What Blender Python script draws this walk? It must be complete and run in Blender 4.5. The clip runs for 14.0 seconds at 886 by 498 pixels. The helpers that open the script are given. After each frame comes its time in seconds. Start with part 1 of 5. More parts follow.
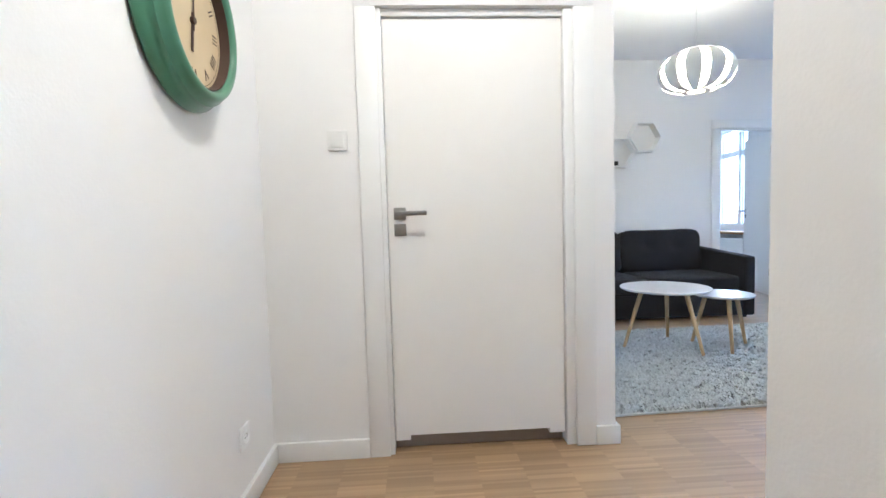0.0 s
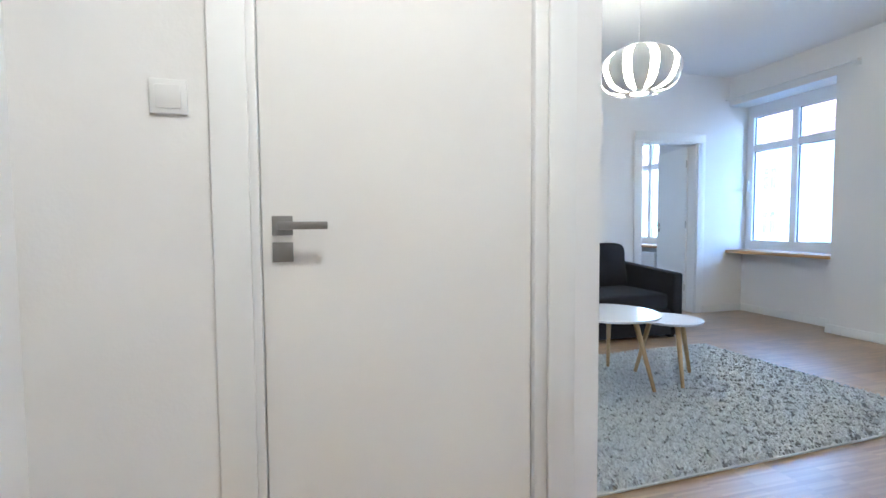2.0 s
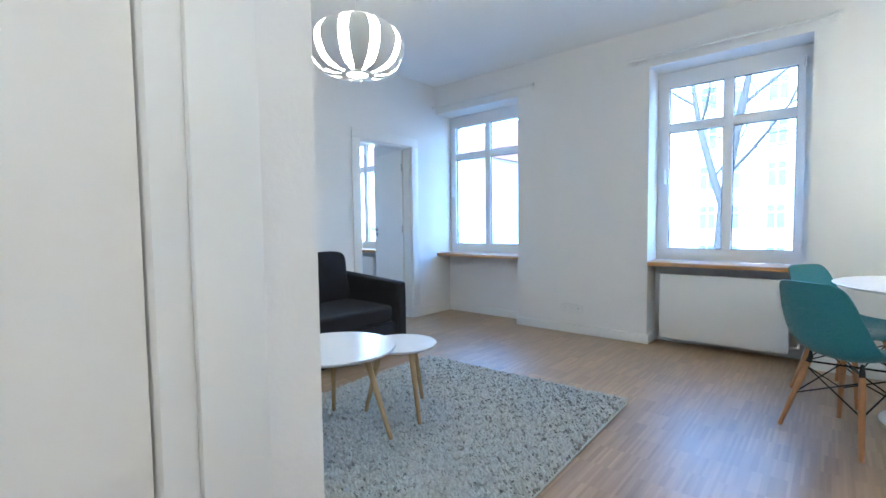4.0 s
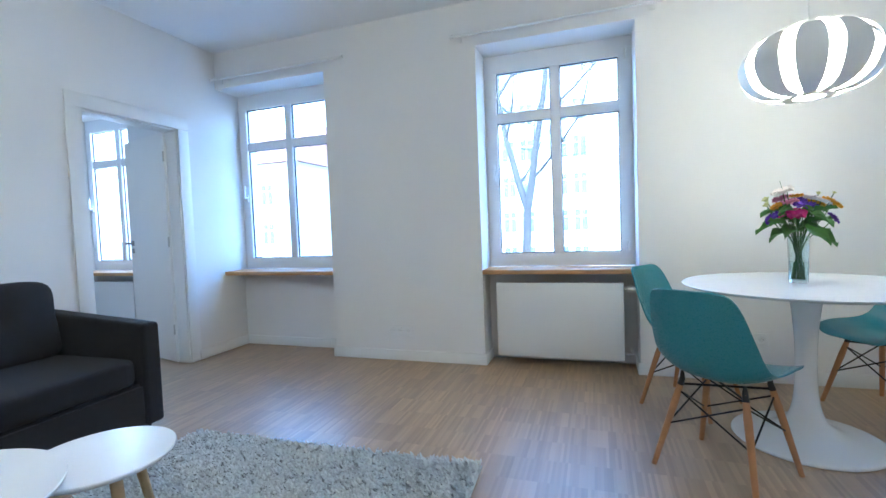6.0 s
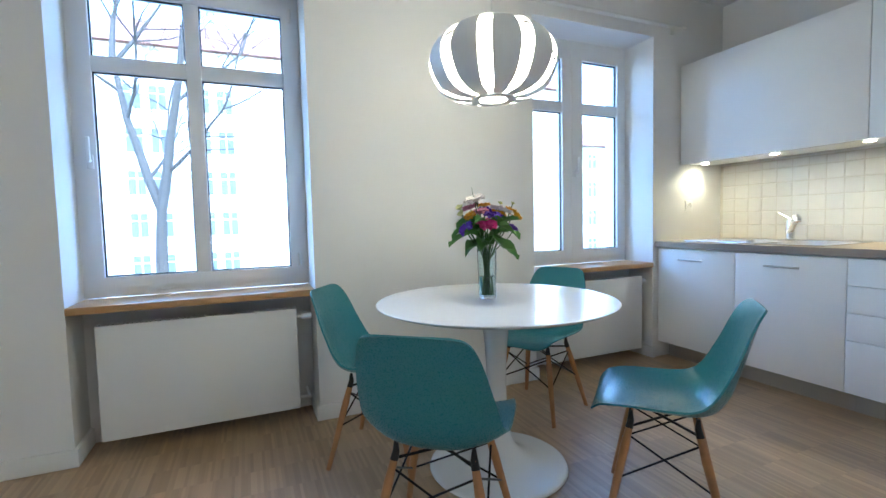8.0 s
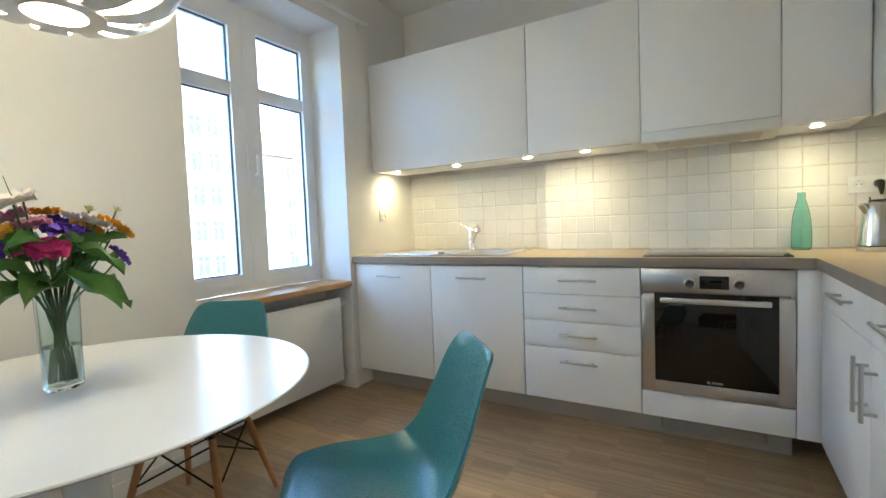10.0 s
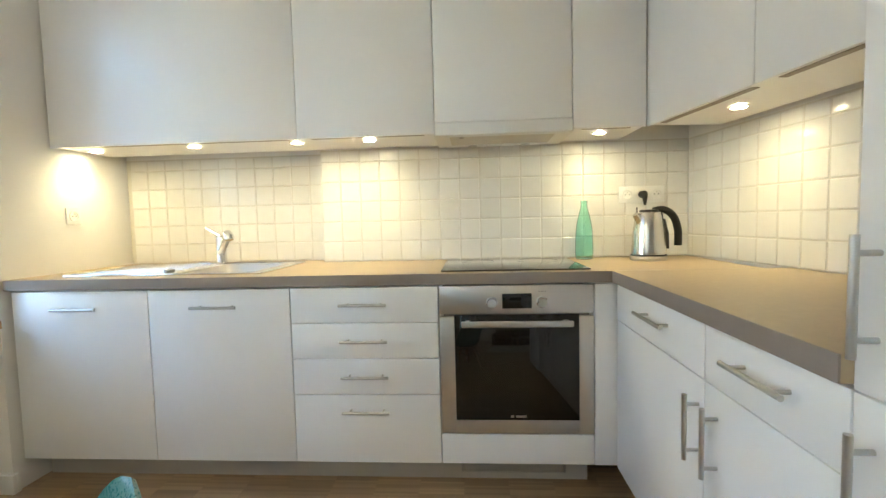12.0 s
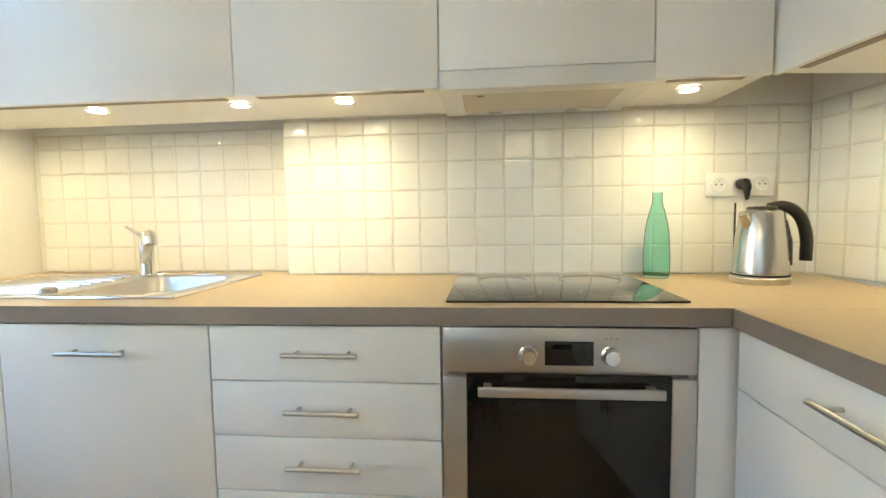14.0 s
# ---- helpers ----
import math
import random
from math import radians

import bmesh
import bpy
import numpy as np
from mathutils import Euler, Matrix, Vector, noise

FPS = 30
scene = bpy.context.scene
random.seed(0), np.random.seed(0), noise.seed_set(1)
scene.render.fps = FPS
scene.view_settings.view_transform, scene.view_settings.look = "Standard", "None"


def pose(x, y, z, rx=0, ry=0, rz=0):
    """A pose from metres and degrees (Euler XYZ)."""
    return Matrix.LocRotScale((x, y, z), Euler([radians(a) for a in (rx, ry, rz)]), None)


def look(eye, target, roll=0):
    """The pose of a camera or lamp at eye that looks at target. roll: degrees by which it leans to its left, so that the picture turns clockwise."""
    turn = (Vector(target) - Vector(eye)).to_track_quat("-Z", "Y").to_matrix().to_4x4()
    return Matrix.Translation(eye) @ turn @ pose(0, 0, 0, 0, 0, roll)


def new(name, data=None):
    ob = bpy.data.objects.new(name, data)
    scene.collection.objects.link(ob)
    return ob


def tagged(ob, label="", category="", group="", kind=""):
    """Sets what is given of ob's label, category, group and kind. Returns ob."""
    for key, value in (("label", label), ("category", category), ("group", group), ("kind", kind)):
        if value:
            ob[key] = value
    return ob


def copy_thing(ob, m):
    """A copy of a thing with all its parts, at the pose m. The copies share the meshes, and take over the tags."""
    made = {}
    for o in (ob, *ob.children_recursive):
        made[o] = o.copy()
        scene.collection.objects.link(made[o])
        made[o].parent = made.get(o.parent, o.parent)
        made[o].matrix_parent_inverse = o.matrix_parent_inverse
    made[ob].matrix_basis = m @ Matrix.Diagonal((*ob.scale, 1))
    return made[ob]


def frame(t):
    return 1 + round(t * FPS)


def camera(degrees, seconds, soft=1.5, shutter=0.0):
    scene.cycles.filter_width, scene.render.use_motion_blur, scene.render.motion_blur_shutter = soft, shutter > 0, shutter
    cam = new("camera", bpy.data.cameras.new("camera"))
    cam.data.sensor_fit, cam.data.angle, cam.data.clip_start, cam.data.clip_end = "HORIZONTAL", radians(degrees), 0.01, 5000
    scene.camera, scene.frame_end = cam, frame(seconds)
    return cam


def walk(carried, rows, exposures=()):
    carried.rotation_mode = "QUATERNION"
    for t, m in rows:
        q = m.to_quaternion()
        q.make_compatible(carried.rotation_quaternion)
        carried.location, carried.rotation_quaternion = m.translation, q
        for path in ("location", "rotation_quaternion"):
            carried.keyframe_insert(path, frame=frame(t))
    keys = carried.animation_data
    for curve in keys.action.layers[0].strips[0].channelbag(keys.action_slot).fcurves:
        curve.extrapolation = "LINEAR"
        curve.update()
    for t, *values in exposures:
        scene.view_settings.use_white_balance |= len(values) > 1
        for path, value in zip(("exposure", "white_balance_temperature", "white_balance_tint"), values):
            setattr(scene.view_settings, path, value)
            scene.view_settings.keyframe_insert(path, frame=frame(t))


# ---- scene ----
# ---- camera ----
cam = camera(88.4, 14.0)
PATH = [
    (0, (0.885, 1.057, 1.022), (1.002, 3.05, 0.898), -1.6),
    (0.5, (0.881, 1.191, 1.031), (1.003, 3.185, 0.932), -1.8),
    (1, (0.872, 1.381, 1.032), (1.053, 3.371, 0.946), -1.5),
    (1.5, (0.868, 1.576, 1.055), (1.188, 3.548, 0.961), -0.7),
    (2, (0.916, 1.765, 1.055), (1.433, 3.694, 0.951), -0.4),
    (2.5, (0.969, 1.93, 1.058), (1.725, 3.778, 0.943), -0.9),
    (3, (1.051, 2.064, 1.062), (2.095, 3.767, 0.953), -1.5),
    (3.5, (1.183, 2.24, 1.1), (2.502, 3.74, 0.989), -1.0),
    (6, (2.201, 2.832, 1.072), (4.094, 3.473, 0.98), -2.2),
    (6.5, (2.383, 2.832, 1.072), (4.337, 3.25, 0.983), -2.1),
    (7, (2.589, 2.848, 1.093), (4.585, 2.912, 0.984), -1.9),
    (7.5, (2.819, 2.939, 1.099), (4.775, 2.54, 0.983), -1.4),
    (8, (3.032, 2.891, 1.093), (4.867, 2.104, 0.972), -1.4),
    (8.5, (3.179, 2.814, 1.094), (4.853, 1.726, 0.971), -1.6),
    (9, (3.336, 2.679, 1.103), (4.794, 1.315, 0.984), -2.2),
    (11.5, (3.569, 1.916, 1.081), (3.944, -0.046, 0.972), -1.4),
    (12, (3.642, 1.774, 1.107), (3.776, -0.218, 0.981), -1.4),
    (12.5, (3.659, 1.62, 1.121), (3.639, -0.375, 0.984), -1.0),
    (13, (3.639, 1.437, 1.123), (3.603, -0.559, 0.99), -0.9),
    (13.5, (3.628, 1.273, 1.12), (3.672, -0.722, 0.983), -0.9),
    (14, (3.674, 1.092, 1.118), (3.86, -0.894, 0.974), -0.9),
]
walk(cam, [(t, look(eye, target, roll)) for t, eye, target, roll in PATH], exposures=[(0, 5.07, 5600, 8), (2, 4.92, 5500, 7), (3, 4.78, 5400, 5), (6, 4.78, 5250, 4), (7.5, 4.38, 5450, 4), (9, 4.38, 6100, 2), (11.5, 4.68, 7200, 2), (14, 4.78, 7300, 2)])

# ---- world, sun, exposure ----
world = bpy.data.worlds.new("overcast")
scene.world = world
world.use_nodes = True
_n = world.node_tree.nodes
sky = _n.new("ShaderNodeTexSky")
sky.sky_type, sky.sun_disc = "NISHITA", False
sky.sun_elevation, sky.sun_rotation = radians(50), radians(260)
sky.air_density, sky.dust_density, sky.ozone_density = 1.0, 0.3, 3.0
world.node_tree.links.new(sky.outputs[0], _n["Background"].inputs[0])
_n["Background"].inputs[1].default_value = 0.15

SUN = bpy.data.lights.new("sun", "SUN")
SUN.energy, SUN.angle, SUN.color = 0.6, radians(40), (0.97, 0.98, 1.0)
new("sun", SUN).matrix_world = look((-40, -8, 40), (0, 0, 0))

SPOTW = 0.235
WARM = (1.0, 0.82, 0.47)
HALL = (1.0, 0.89, 0.74)

# ---- materials ----


def material(name, color, rough=0.5, metal=0.0, vary=0.06, scale=6.0, bump=0.0, bscale=60.0, transmission=0.0, coat=0.0, ior=1.45, rand=0.0, sheen=0.0):
    m = bpy.data.materials.new(name)
    m.use_nodes = True
    t = m.node_tree
    n, l = t.nodes, t.links
    b = n["Principled BSDF"]
    b.inputs["Roughness"].default_value = rough
    b.inputs["Metallic"].default_value = metal
    b.inputs["Transmission Weight"].default_value = transmission
    b.inputs["Coat Weight"].default_value = coat
    b.inputs["IOR"].default_value = ior
    b.inputs["Sheen Weight"].default_value = sheen
    pos = n.new("ShaderNodeTexCoord")
    big, fine = n.new("ShaderNodeTexNoise"), n.new("ShaderNodeTexNoise")
    big.inputs["Scale"].default_value, fine.inputs["Scale"].default_value = scale, bscale
    big.inputs["Detail"].default_value, fine.inputs["Detail"].default_value = 4, 3
    for q in (big, fine):
        l.new(pos.outputs["Object"], q.inputs["Vector"])
    mix = n.new("ShaderNodeMix")
    mix.data_type = "RGBA"
    mix.inputs[6].default_value = [c * (1 - vary) for c in color] + [1]
    mix.inputs[7].default_value = [min(1, c * (1 + vary)) for c in color] + [1]
    l.new(big.outputs[0], mix.inputs[0])
    last = mix.outputs[2]
    if rand:
        info, hsv, mp = n.new("ShaderNodeObjectInfo"), n.new("ShaderNodeHueSaturation"), n.new("ShaderNodeMapRange")
        mp.inputs[3].default_value, mp.inputs[4].default_value = 1 - rand, 1 + rand
        l.new(info.outputs["Random"], mp.inputs[0])
        l.new(mp.outputs[0], hsv.inputs["Value"])
        l.new(last, hsv.inputs["Color"])
        last = hsv.outputs[0]
    l.new(last, b.inputs["Base Color"])
    rr = n.new("ShaderNodeMapRange")
    rr.inputs[3].default_value, rr.inputs[4].default_value = max(0.0, rough * 0.85), min(1.0, rough * 1.15)
    l.new(fine.outputs[0], rr.inputs[0])
    l.new(rr.outputs[0], b.inputs["Roughness"])
    if bump:
        bp = n.new("ShaderNodeBump")
        bp.inputs["Strength"].default_value, bp.inputs["Distance"].default_value = bump, 0.01
        l.new(fine.outputs[0], bp.inputs["Height"])
        l.new(bp.outputs[0], b.inputs["Normal"])
    return m


def glow(name, color, strength):
    m = bpy.data.materials.new(name)
    m.use_nodes = True
    b = m.node_tree.nodes["Principled BSDF"]
    b.inputs["Base Color"].default_value = (0.9, 0.9, 0.9, 1)
    b.inputs["Emission Color"].default_value = (*color, 1)
    b.inputs["Emission Strength"].default_value = strength
    return m


def brushed(name, color, rough, axis):
    m = material(name, color, rough, 1.0, 0.05, 5.0)
    n, l = m.node_tree.nodes, m.node_tree.links
    co, mp, nz, bp = n.new("ShaderNodeTexCoord"), n.new("ShaderNodeMapping"), n.new("ShaderNodeTexNoise"), n.new("ShaderNodeBump")
    mp.inputs["Scale"].default_value = [4 if k == axis else 400 for k in range(3)]
    nz.inputs["Scale"].default_value = 1.0
    bp.inputs["Strength"].default_value, bp.inputs["Distance"].default_value = 0.12, 0.004
    l.new(co.outputs["Object"], mp.inputs[0])
    l.new(mp.outputs[0], nz.inputs["Vector"])
    l.new(nz.outputs[0], bp.inputs["Height"])
    l.new(bp.outputs[0], n["Principled BSDF"].inputs["Normal"])
    return m


def parquet():
    """Narrow oak strips laid on edge in rows, with joints."""
    m = bpy.data.materials.new("oak_strip_parquet")
    m.use_nodes = True
    t = m.node_tree
    n, l = t.nodes, t.links
    b = n["Principled BSDF"]

    def math_node(op, a, v=None):
        q = n.new("ShaderNodeMath")
        q.operation = op
        for k, s in enumerate((a, v)):
            if isinstance(s, (int, float)):
                q.inputs[k].default_value = s
            elif s is not None:
                l.new(s, q.inputs[k])
        return q.outputs[0]

    co, sp = n.new("ShaderNodeTexCoord"), n.new("ShaderNodeSeparateXYZ")
    l.new(co.outputs["Object"], sp.inputs[0])
    u, v = math_node("DIVIDE", sp.outputs[0], 0.185), math_node("DIVIDE", sp.outputs[1], 0.0125)
    row, col = math_node("FLOOR", u), math_node("FLOOR", v)
    cell = n.new("ShaderNodeCombineXYZ")
    l.new(row, cell.inputs[0])
    l.new(col, cell.inputs[1])
    wn = n.new("ShaderNodeTexWhiteNoise")
    wn.noise_dimensions = "2D"
    l.new(cell.outputs[0], wn.inputs["Vector"])
    ramp = n.new("ShaderNodeValToRGB")
    e = ramp.color_ramp.elements
    e[0].position, e[0].color = 0.0, (0.315, 0.198, 0.098, 1)
    e[1].position, e[1].color = 1.0, (0.460, 0.305, 0.165, 1)
    l.new(wn.outputs["Value"], ramp.inputs[0])
    grain, gm = n.new("ShaderNodeTexNoise"), n.new("ShaderNodeMapping")
    gm.inputs["Scale"].default_value = (9, 160, 1)
    grain.inputs["Detail"].default_value = 5
    l.new(co.outputs["Object"], gm.inputs[0])
    l.new(gm.outputs[0], grain.inputs["Vector"])
    blot = n.new("ShaderNodeTexNoise")
    blot.inputs["Scale"].default_value = 2.2
    l.new(co.outputs["Object"], blot.inputs["Vector"])
    panel, wp = n.new("ShaderNodeCombineXYZ"), n.new("ShaderNodeTexWhiteNoise")
    wp.noise_dimensions = "2D"
    l.new(row, panel.inputs[0])
    l.new(math_node("FLOOR", math_node("DIVIDE", v, 7.0)), panel.inputs[1])
    l.new(panel.outputs[0], wp.inputs["Vector"])
    tone = math_node("MULTIPLY", math_node("SUBTRACT", wp.outputs["Value"], 0.5), 0.20)
    val = math_node("ADD", tone, math_node("ADD", math_node("MULTIPLY", grain.outputs[0], 0.20), math_node("ADD", math_node("MULTIPLY", blot.outputs[0], 0.28), 0.70)))
    hsv = n.new("ShaderNodeHueSaturation")
    l.new(ramp.outputs[0], hsv.inputs["Color"])
    l.new(val, hsv.inputs["Value"])
    fu, fv = math_node("FRACT", u), math_node("FRACT", v)
    ju, jv = math_node("LESS_THAN", fu, 0.008), math_node("LESS_THAN", fv, 0.06)
    joint = math_node("MAXIMUM", ju, jv)
    dark = n.new("ShaderNodeMix")
    dark.data_type = "RGBA"
    dark.inputs[7].default_value = (0.10, 0.055, 0.03, 1)
    l.new(math_node("MULTIPLY", joint, 0.05), dark.inputs[0])
    l.new(hsv.outputs[0], dark.inputs[6])
    l.new(dark.outputs[2], b.inputs["Base Color"])
    l.new(math_node("ADD", math_node("MULTIPLY", wn.outputs["Value"], 0.08), 0.38), b.inputs["Roughness"])
    b.inputs["Coat Weight"].default_value, b.inputs["Coat Roughness"].default_value = 0.80, 0.40
    bp = n.new("ShaderNodeBump")
    bp.inputs["Strength"].default_value, bp.inputs["Distance"].default_value = 0.08, 0.001
    hgt = math_node("SUBTRACT", math_node("MULTIPLY", grain.outputs[0], 0.3), math_node("MULTIPLY", joint, 0.03))
    l.new(hgt, bp.inputs["Height"])
    l.new(bp.outputs[0], b.inputs["Normal"])
    return m


PAINT = material("white_wall_paint", (0.80, 0.79, 0.78), 0.75, vary=0.03, scale=1.5, bump=0.06, bscale=120)
CEIL = material("ceiling_paint", (0.86, 0.86, 0.86), 0.85, vary=0.03, scale=1.0, bump=0.05, bscale=90)
GLOSS = material("white_lacquer", (0.80, 0.80, 0.79), 0.32, vary=0.02, scale=2.0)
DOORW = material("white_door_foil", (0.80, 0.785, 0.76), 0.45, vary=0.02, scale=3.0, bump=0.02, bscale=200)
FRONT = material("white_cabinet_front", (0.85, 0.85, 0.85), 0.30, vary=0.02, scale=2.0)
PVC = material("white_window_plastic", (0.80, 0.81, 0.83), 0.3, vary=0.02, scale=3.0)
METALW = material("white_enamel", (0.78, 0.78, 0.77), 0.35, vary=0.02, scale=3.0)
OAK = material("oak_sill", (0.50, 0.28, 0.115), 0.4, vary=0.25, scale=14.0, bump=0.08, bscale=150)
BEECH = material("beech_leg", (0.42, 0.20, 0.085), 0.45, vary=0.22, scale=18.0, bump=0.05, bscale=120)
PALEWOOD = material("pale_oak_leg", (0.50, 0.34, 0.17), 0.45, vary=0.18, scale=18.0, bump=0.05, bscale=120)
TEAL = material("teal_shell_plastic", (0.046, 0.215, 0.26), 0.28, vary=0.04, scale=4.0, bump=0.008, bscale=260)
BLACKWIRE = material("black_wire", (0.015, 0.015, 0.017), 0.4, 0.6)
RUBBER = material("black_plastic", (0.012, 0.012, 0.013), 0.35, vary=0.1)
TULIP = material("white_table_lacquer", (0.80, 0.80, 0.80), 0.24, vary=0.02, scale=3.0, coat=0.1)
FABRIC = material("charcoal_fabric", (0.012, 0.011, 0.014), 0.9, vary=0.25, scale=30.0, bump=0.5, bscale=500, sheen=0.05)
COUNTER = material("sand_laminate", (0.44, 0.34, 0.22), 0.45, vary=0.10, scale=40.0, bump=0.04, bscale=300)
EDGE = material("taupe_laminate_edge", (0.27, 0.225, 0.195), 0.45, vary=0.06, scale=30.0)
PLINTH = material("grey_plinth", (0.46, 0.44, 0.42), 0.4, 0.2, vary=0.06)
TILE = material("white_glazed_tile", (0.76, 0.75, 0.72), 0.07, vary=0.03, scale=9.0, bump=0.10, bscale=16, rand=0.03)
GROUT = material("pale_grout", (0.66, 0.63, 0.57), 0.85, vary=0.06, scale=20.0, bump=0.1, bscale=200)
STEEL_X = brushed("brushed_steel", (0.60, 0.57, 0.54), 0.30, 0)
STEEL_Z = brushed("brushed_steel_upright", (0.58, 0.56, 0.53), 0.17, 2)
CHROME = material("chrome", (0.75, 0.75, 0.76), 0.08, 1.0, 0.02)
NICKEL = material("satin_nickel", (0.55, 0.53, 0.50), 0.32, 1.0, 0.04)
PEWTER = material("satin_grey_metal", (0.34, 0.33, 0.32), 0.38, 1.0, 0.05)
BLACKGLASS = material("black_glass", (0.006, 0.006, 0.007), 0.03, vary=0.05, coat=0.5)
OVENGLASS = material("dark_oven_glass", (0.010, 0.007, 0.005), 0.04, vary=0.2, scale=3.0)
CLOCKGREEN = material("green_clock_lacquer", (0.075, 0.22, 0.135), 0.30, vary=0.15, scale=20.0, coat=0.3)
CLOCKFACE = material("aged_cream_dial", (0.58, 0.46, 0.29), 0.6, vary=0.10, scale=8.0)
CLOCKDARK = material("dark_brown_ink", (0.07, 0.04, 0.03), 0.6, vary=0.1)
LEAF = material("green_leaf", (0.085, 0.22, 0.045), 0.45, vary=0.35, scale=40.0, rand=0.3)
STEM = material("green_stem", (0.07, 0.15, 0.05), 0.5, vary=0.3, scale=40.0)
WHITEFLOWER = material("white_petal", (0.80, 0.74, 0.70), 0.6, vary=0.08, scale=40.0)
PINKFLOWER = material("pink_petal", (0.66, 0.05, 0.24), 0.6, vary=0.25, scale=40.0)
ROSEFLOWER = material("pale_pink_petal", (0.66, 0.25, 0.38), 0.6, vary=0.2, scale=40.0)
VIOLETFLOWER = material("violet_petal", (0.12, 0.04, 0.44), 0.6, vary=0.3, scale=40.0)
YELLOWFLOWER = material("yellow_orange_petal", (0.80, 0.38, 0.02), 0.6, vary=0.2, scale=40.0)
CREAMBUD = material("cream_green_bud", (0.55, 0.55, 0.25), 0.6, vary=0.2, scale=40.0)
BARK = material("tree_bark", (0.045, 0.042, 0.040), 0.9, vary=0.3, scale=6.0, bump=0.4, bscale=20)
FACADE = material("pale_plaster_facade", (0.45, 0.45, 0.44), 0.9, vary=0.06, scale=0.4, bump=0.05, bscale=8)
FACADE2 = material("grey_plaster_facade", (0.30, 0.31, 0.32), 0.9, vary=0.1, scale=0.4)
ROOFRED = material("red_roof_tile", (0.22, 0.11, 0.09), 0.8, vary=0.25, scale=3.0, bump=0.3, bscale=10)
FARGLASS = material("far_window_glass", (0.06, 0.08, 0.09), 0.5, vary=0.25, scale=2.0)
ASPHALT = material("street_asphalt", (0.10, 0.10, 0.10), 0.9, vary=0.2, scale=1.0)
RUGBASE = material("rug_backing", (0.56, 0.58, 0.57), 0.95, vary=0.2, scale=30.0)
WATER = material("vase_water", (0.85, 0.93, 0.93), 0.02, transmission=1.0, ior=1.33)
GLASS = material("clear_glass", (0.86, 0.95, 0.95), 0.02, vary=0.0, transmission=1.0, ior=1.45)
TEALGLASS = material("teal_green_glass", (0.58, 0.88, 0.79), 0.03, vary=0.03, transmission=1.0, ior=1.35)
FLOOR = parquet()


def pane_material():
    """Thin clear window glass."""
    m = bpy.data.materials.new("window_glass")
    m.use_nodes = True
    n, l = m.node_tree.nodes, m.node_tree.links
    n.remove(n["Principled BSDF"])
    tr, gl, lw, mx = n.new("ShaderNodeBsdfTransparent"), n.new("ShaderNodeBsdfGlossy"), n.new("ShaderNodeLayerWeight"), n.new("ShaderNodeMixShader")
    tr.inputs[0].default_value = (0.95, 0.98, 1.0, 1)
    gl.inputs["Roughness"].default_value = 0.01
    pw, sc = n.new("ShaderNodeMath"), n.new("ShaderNodeMath")
    pw.operation, sc.operation = "POWER", "MULTIPLY_ADD"
    pw.inputs[1].default_value, sc.inputs[1].default_value, sc.inputs[2].default_value = 5.0, 0.5, 0.03
    l.new(lw.outputs["Facing"], pw.inputs[0])
    l.new(pw.outputs[0], sc.inputs[0])
    l.new(sc.outputs[0], mx.inputs[0])
    l.new(tr.outputs[0], mx.inputs[1])
    l.new(gl.outputs[0], mx.inputs[2])
    l.new(mx.outputs[0], n["Material Output"].inputs[0])
    return m


PANE = pane_material()


def strand_material():
    m = material("blue_grey_rug_pile", (0.42, 0.45, 0.45), 0.95, vary=0.1, scale=5.0)
    n, l = m.node_tree.nodes, m.node_tree.links
    g, r = n.new("ShaderNodeNewGeometry"), n.new("ShaderNodeValToRGB")
    e = r.color_ramp.elements
    e[0].color, e[1].color = (0.44, 0.46, 0.45, 1), (0.66, 0.68, 0.66, 1)
    l.new(g.outputs["Random Per Island"], r.inputs[0])
    l.new(r.outputs[0], n["Principled BSDF"].inputs["Base Color"])
    return m


PILE = strand_material()

# ---- building helpers ----


def thing(name, label, category, m=None, group="", kind=""):
    ob = new(name)
    ob.empty_display_size = 0.1
    if m is not None:
        ob.matrix_basis = m
    return tagged(ob, label, category, group, kind)


def mesh_of(bm, name, mat, smooth=False):
    me = bpy.data.meshes.new(name)
    bmesh.ops.recalc_face_normals(bm, faces=bm.faces)
    bm.to_mesh(me)
    bm.free()
    for mm in mat if isinstance(mat, (list, tuple)) else [mat]:
        me.materials.append(mm)
    if smooth:
        me.polygons.foreach_set("use_smooth", [True] * len(me.polygons))
        me.set_sharp_from_angle(angle=radians(smooth if smooth > 1 else 38))
    return me


def part(name, bm, mat, parent, label="", smooth=38):
    ob = new(name, mesh_of(bm, name, mat, smooth))
    ob.parent = parent
    return tagged(ob, label)


def setting(name, bm, mat, label, category, smooth=False):
    return tagged(new(name, mesh_of(bm, name, mat, smooth)), label, category, kind="structure")


def box(x0, x1, y0, y1, z0, z1, bevel=0.0, seg=2, bm=None, m=None):
    own = bmesh.new()
    bmesh.ops.create_cube(own, size=1.0)
    for v in own.verts:
        v.co = Vector(((x0 + x1) / 2 + v.co.x * (x1 - x0), (y0 + y1) / 2 + v.co.y * (y1 - y0), (z0 + z1) / 2 + v.co.z * (z1 - z0)))
    if bevel:
        bmesh.ops.bevel(own, geom=list(own.edges), offset=bevel, segments=seg, profile=0.5, affect="EDGES")
    if m is not None:
        bmesh.ops.transform(own, matrix=m, verts=own.verts)
    return joined(bm, own)


def joined(bm, own):
    if bm is None:
        return own
    me = bpy.data.meshes.new("tmp")
    own.to_mesh(me)
    own.free()
    bm.from_mesh(me)
    bpy.data.meshes.remove(me)
    return bm


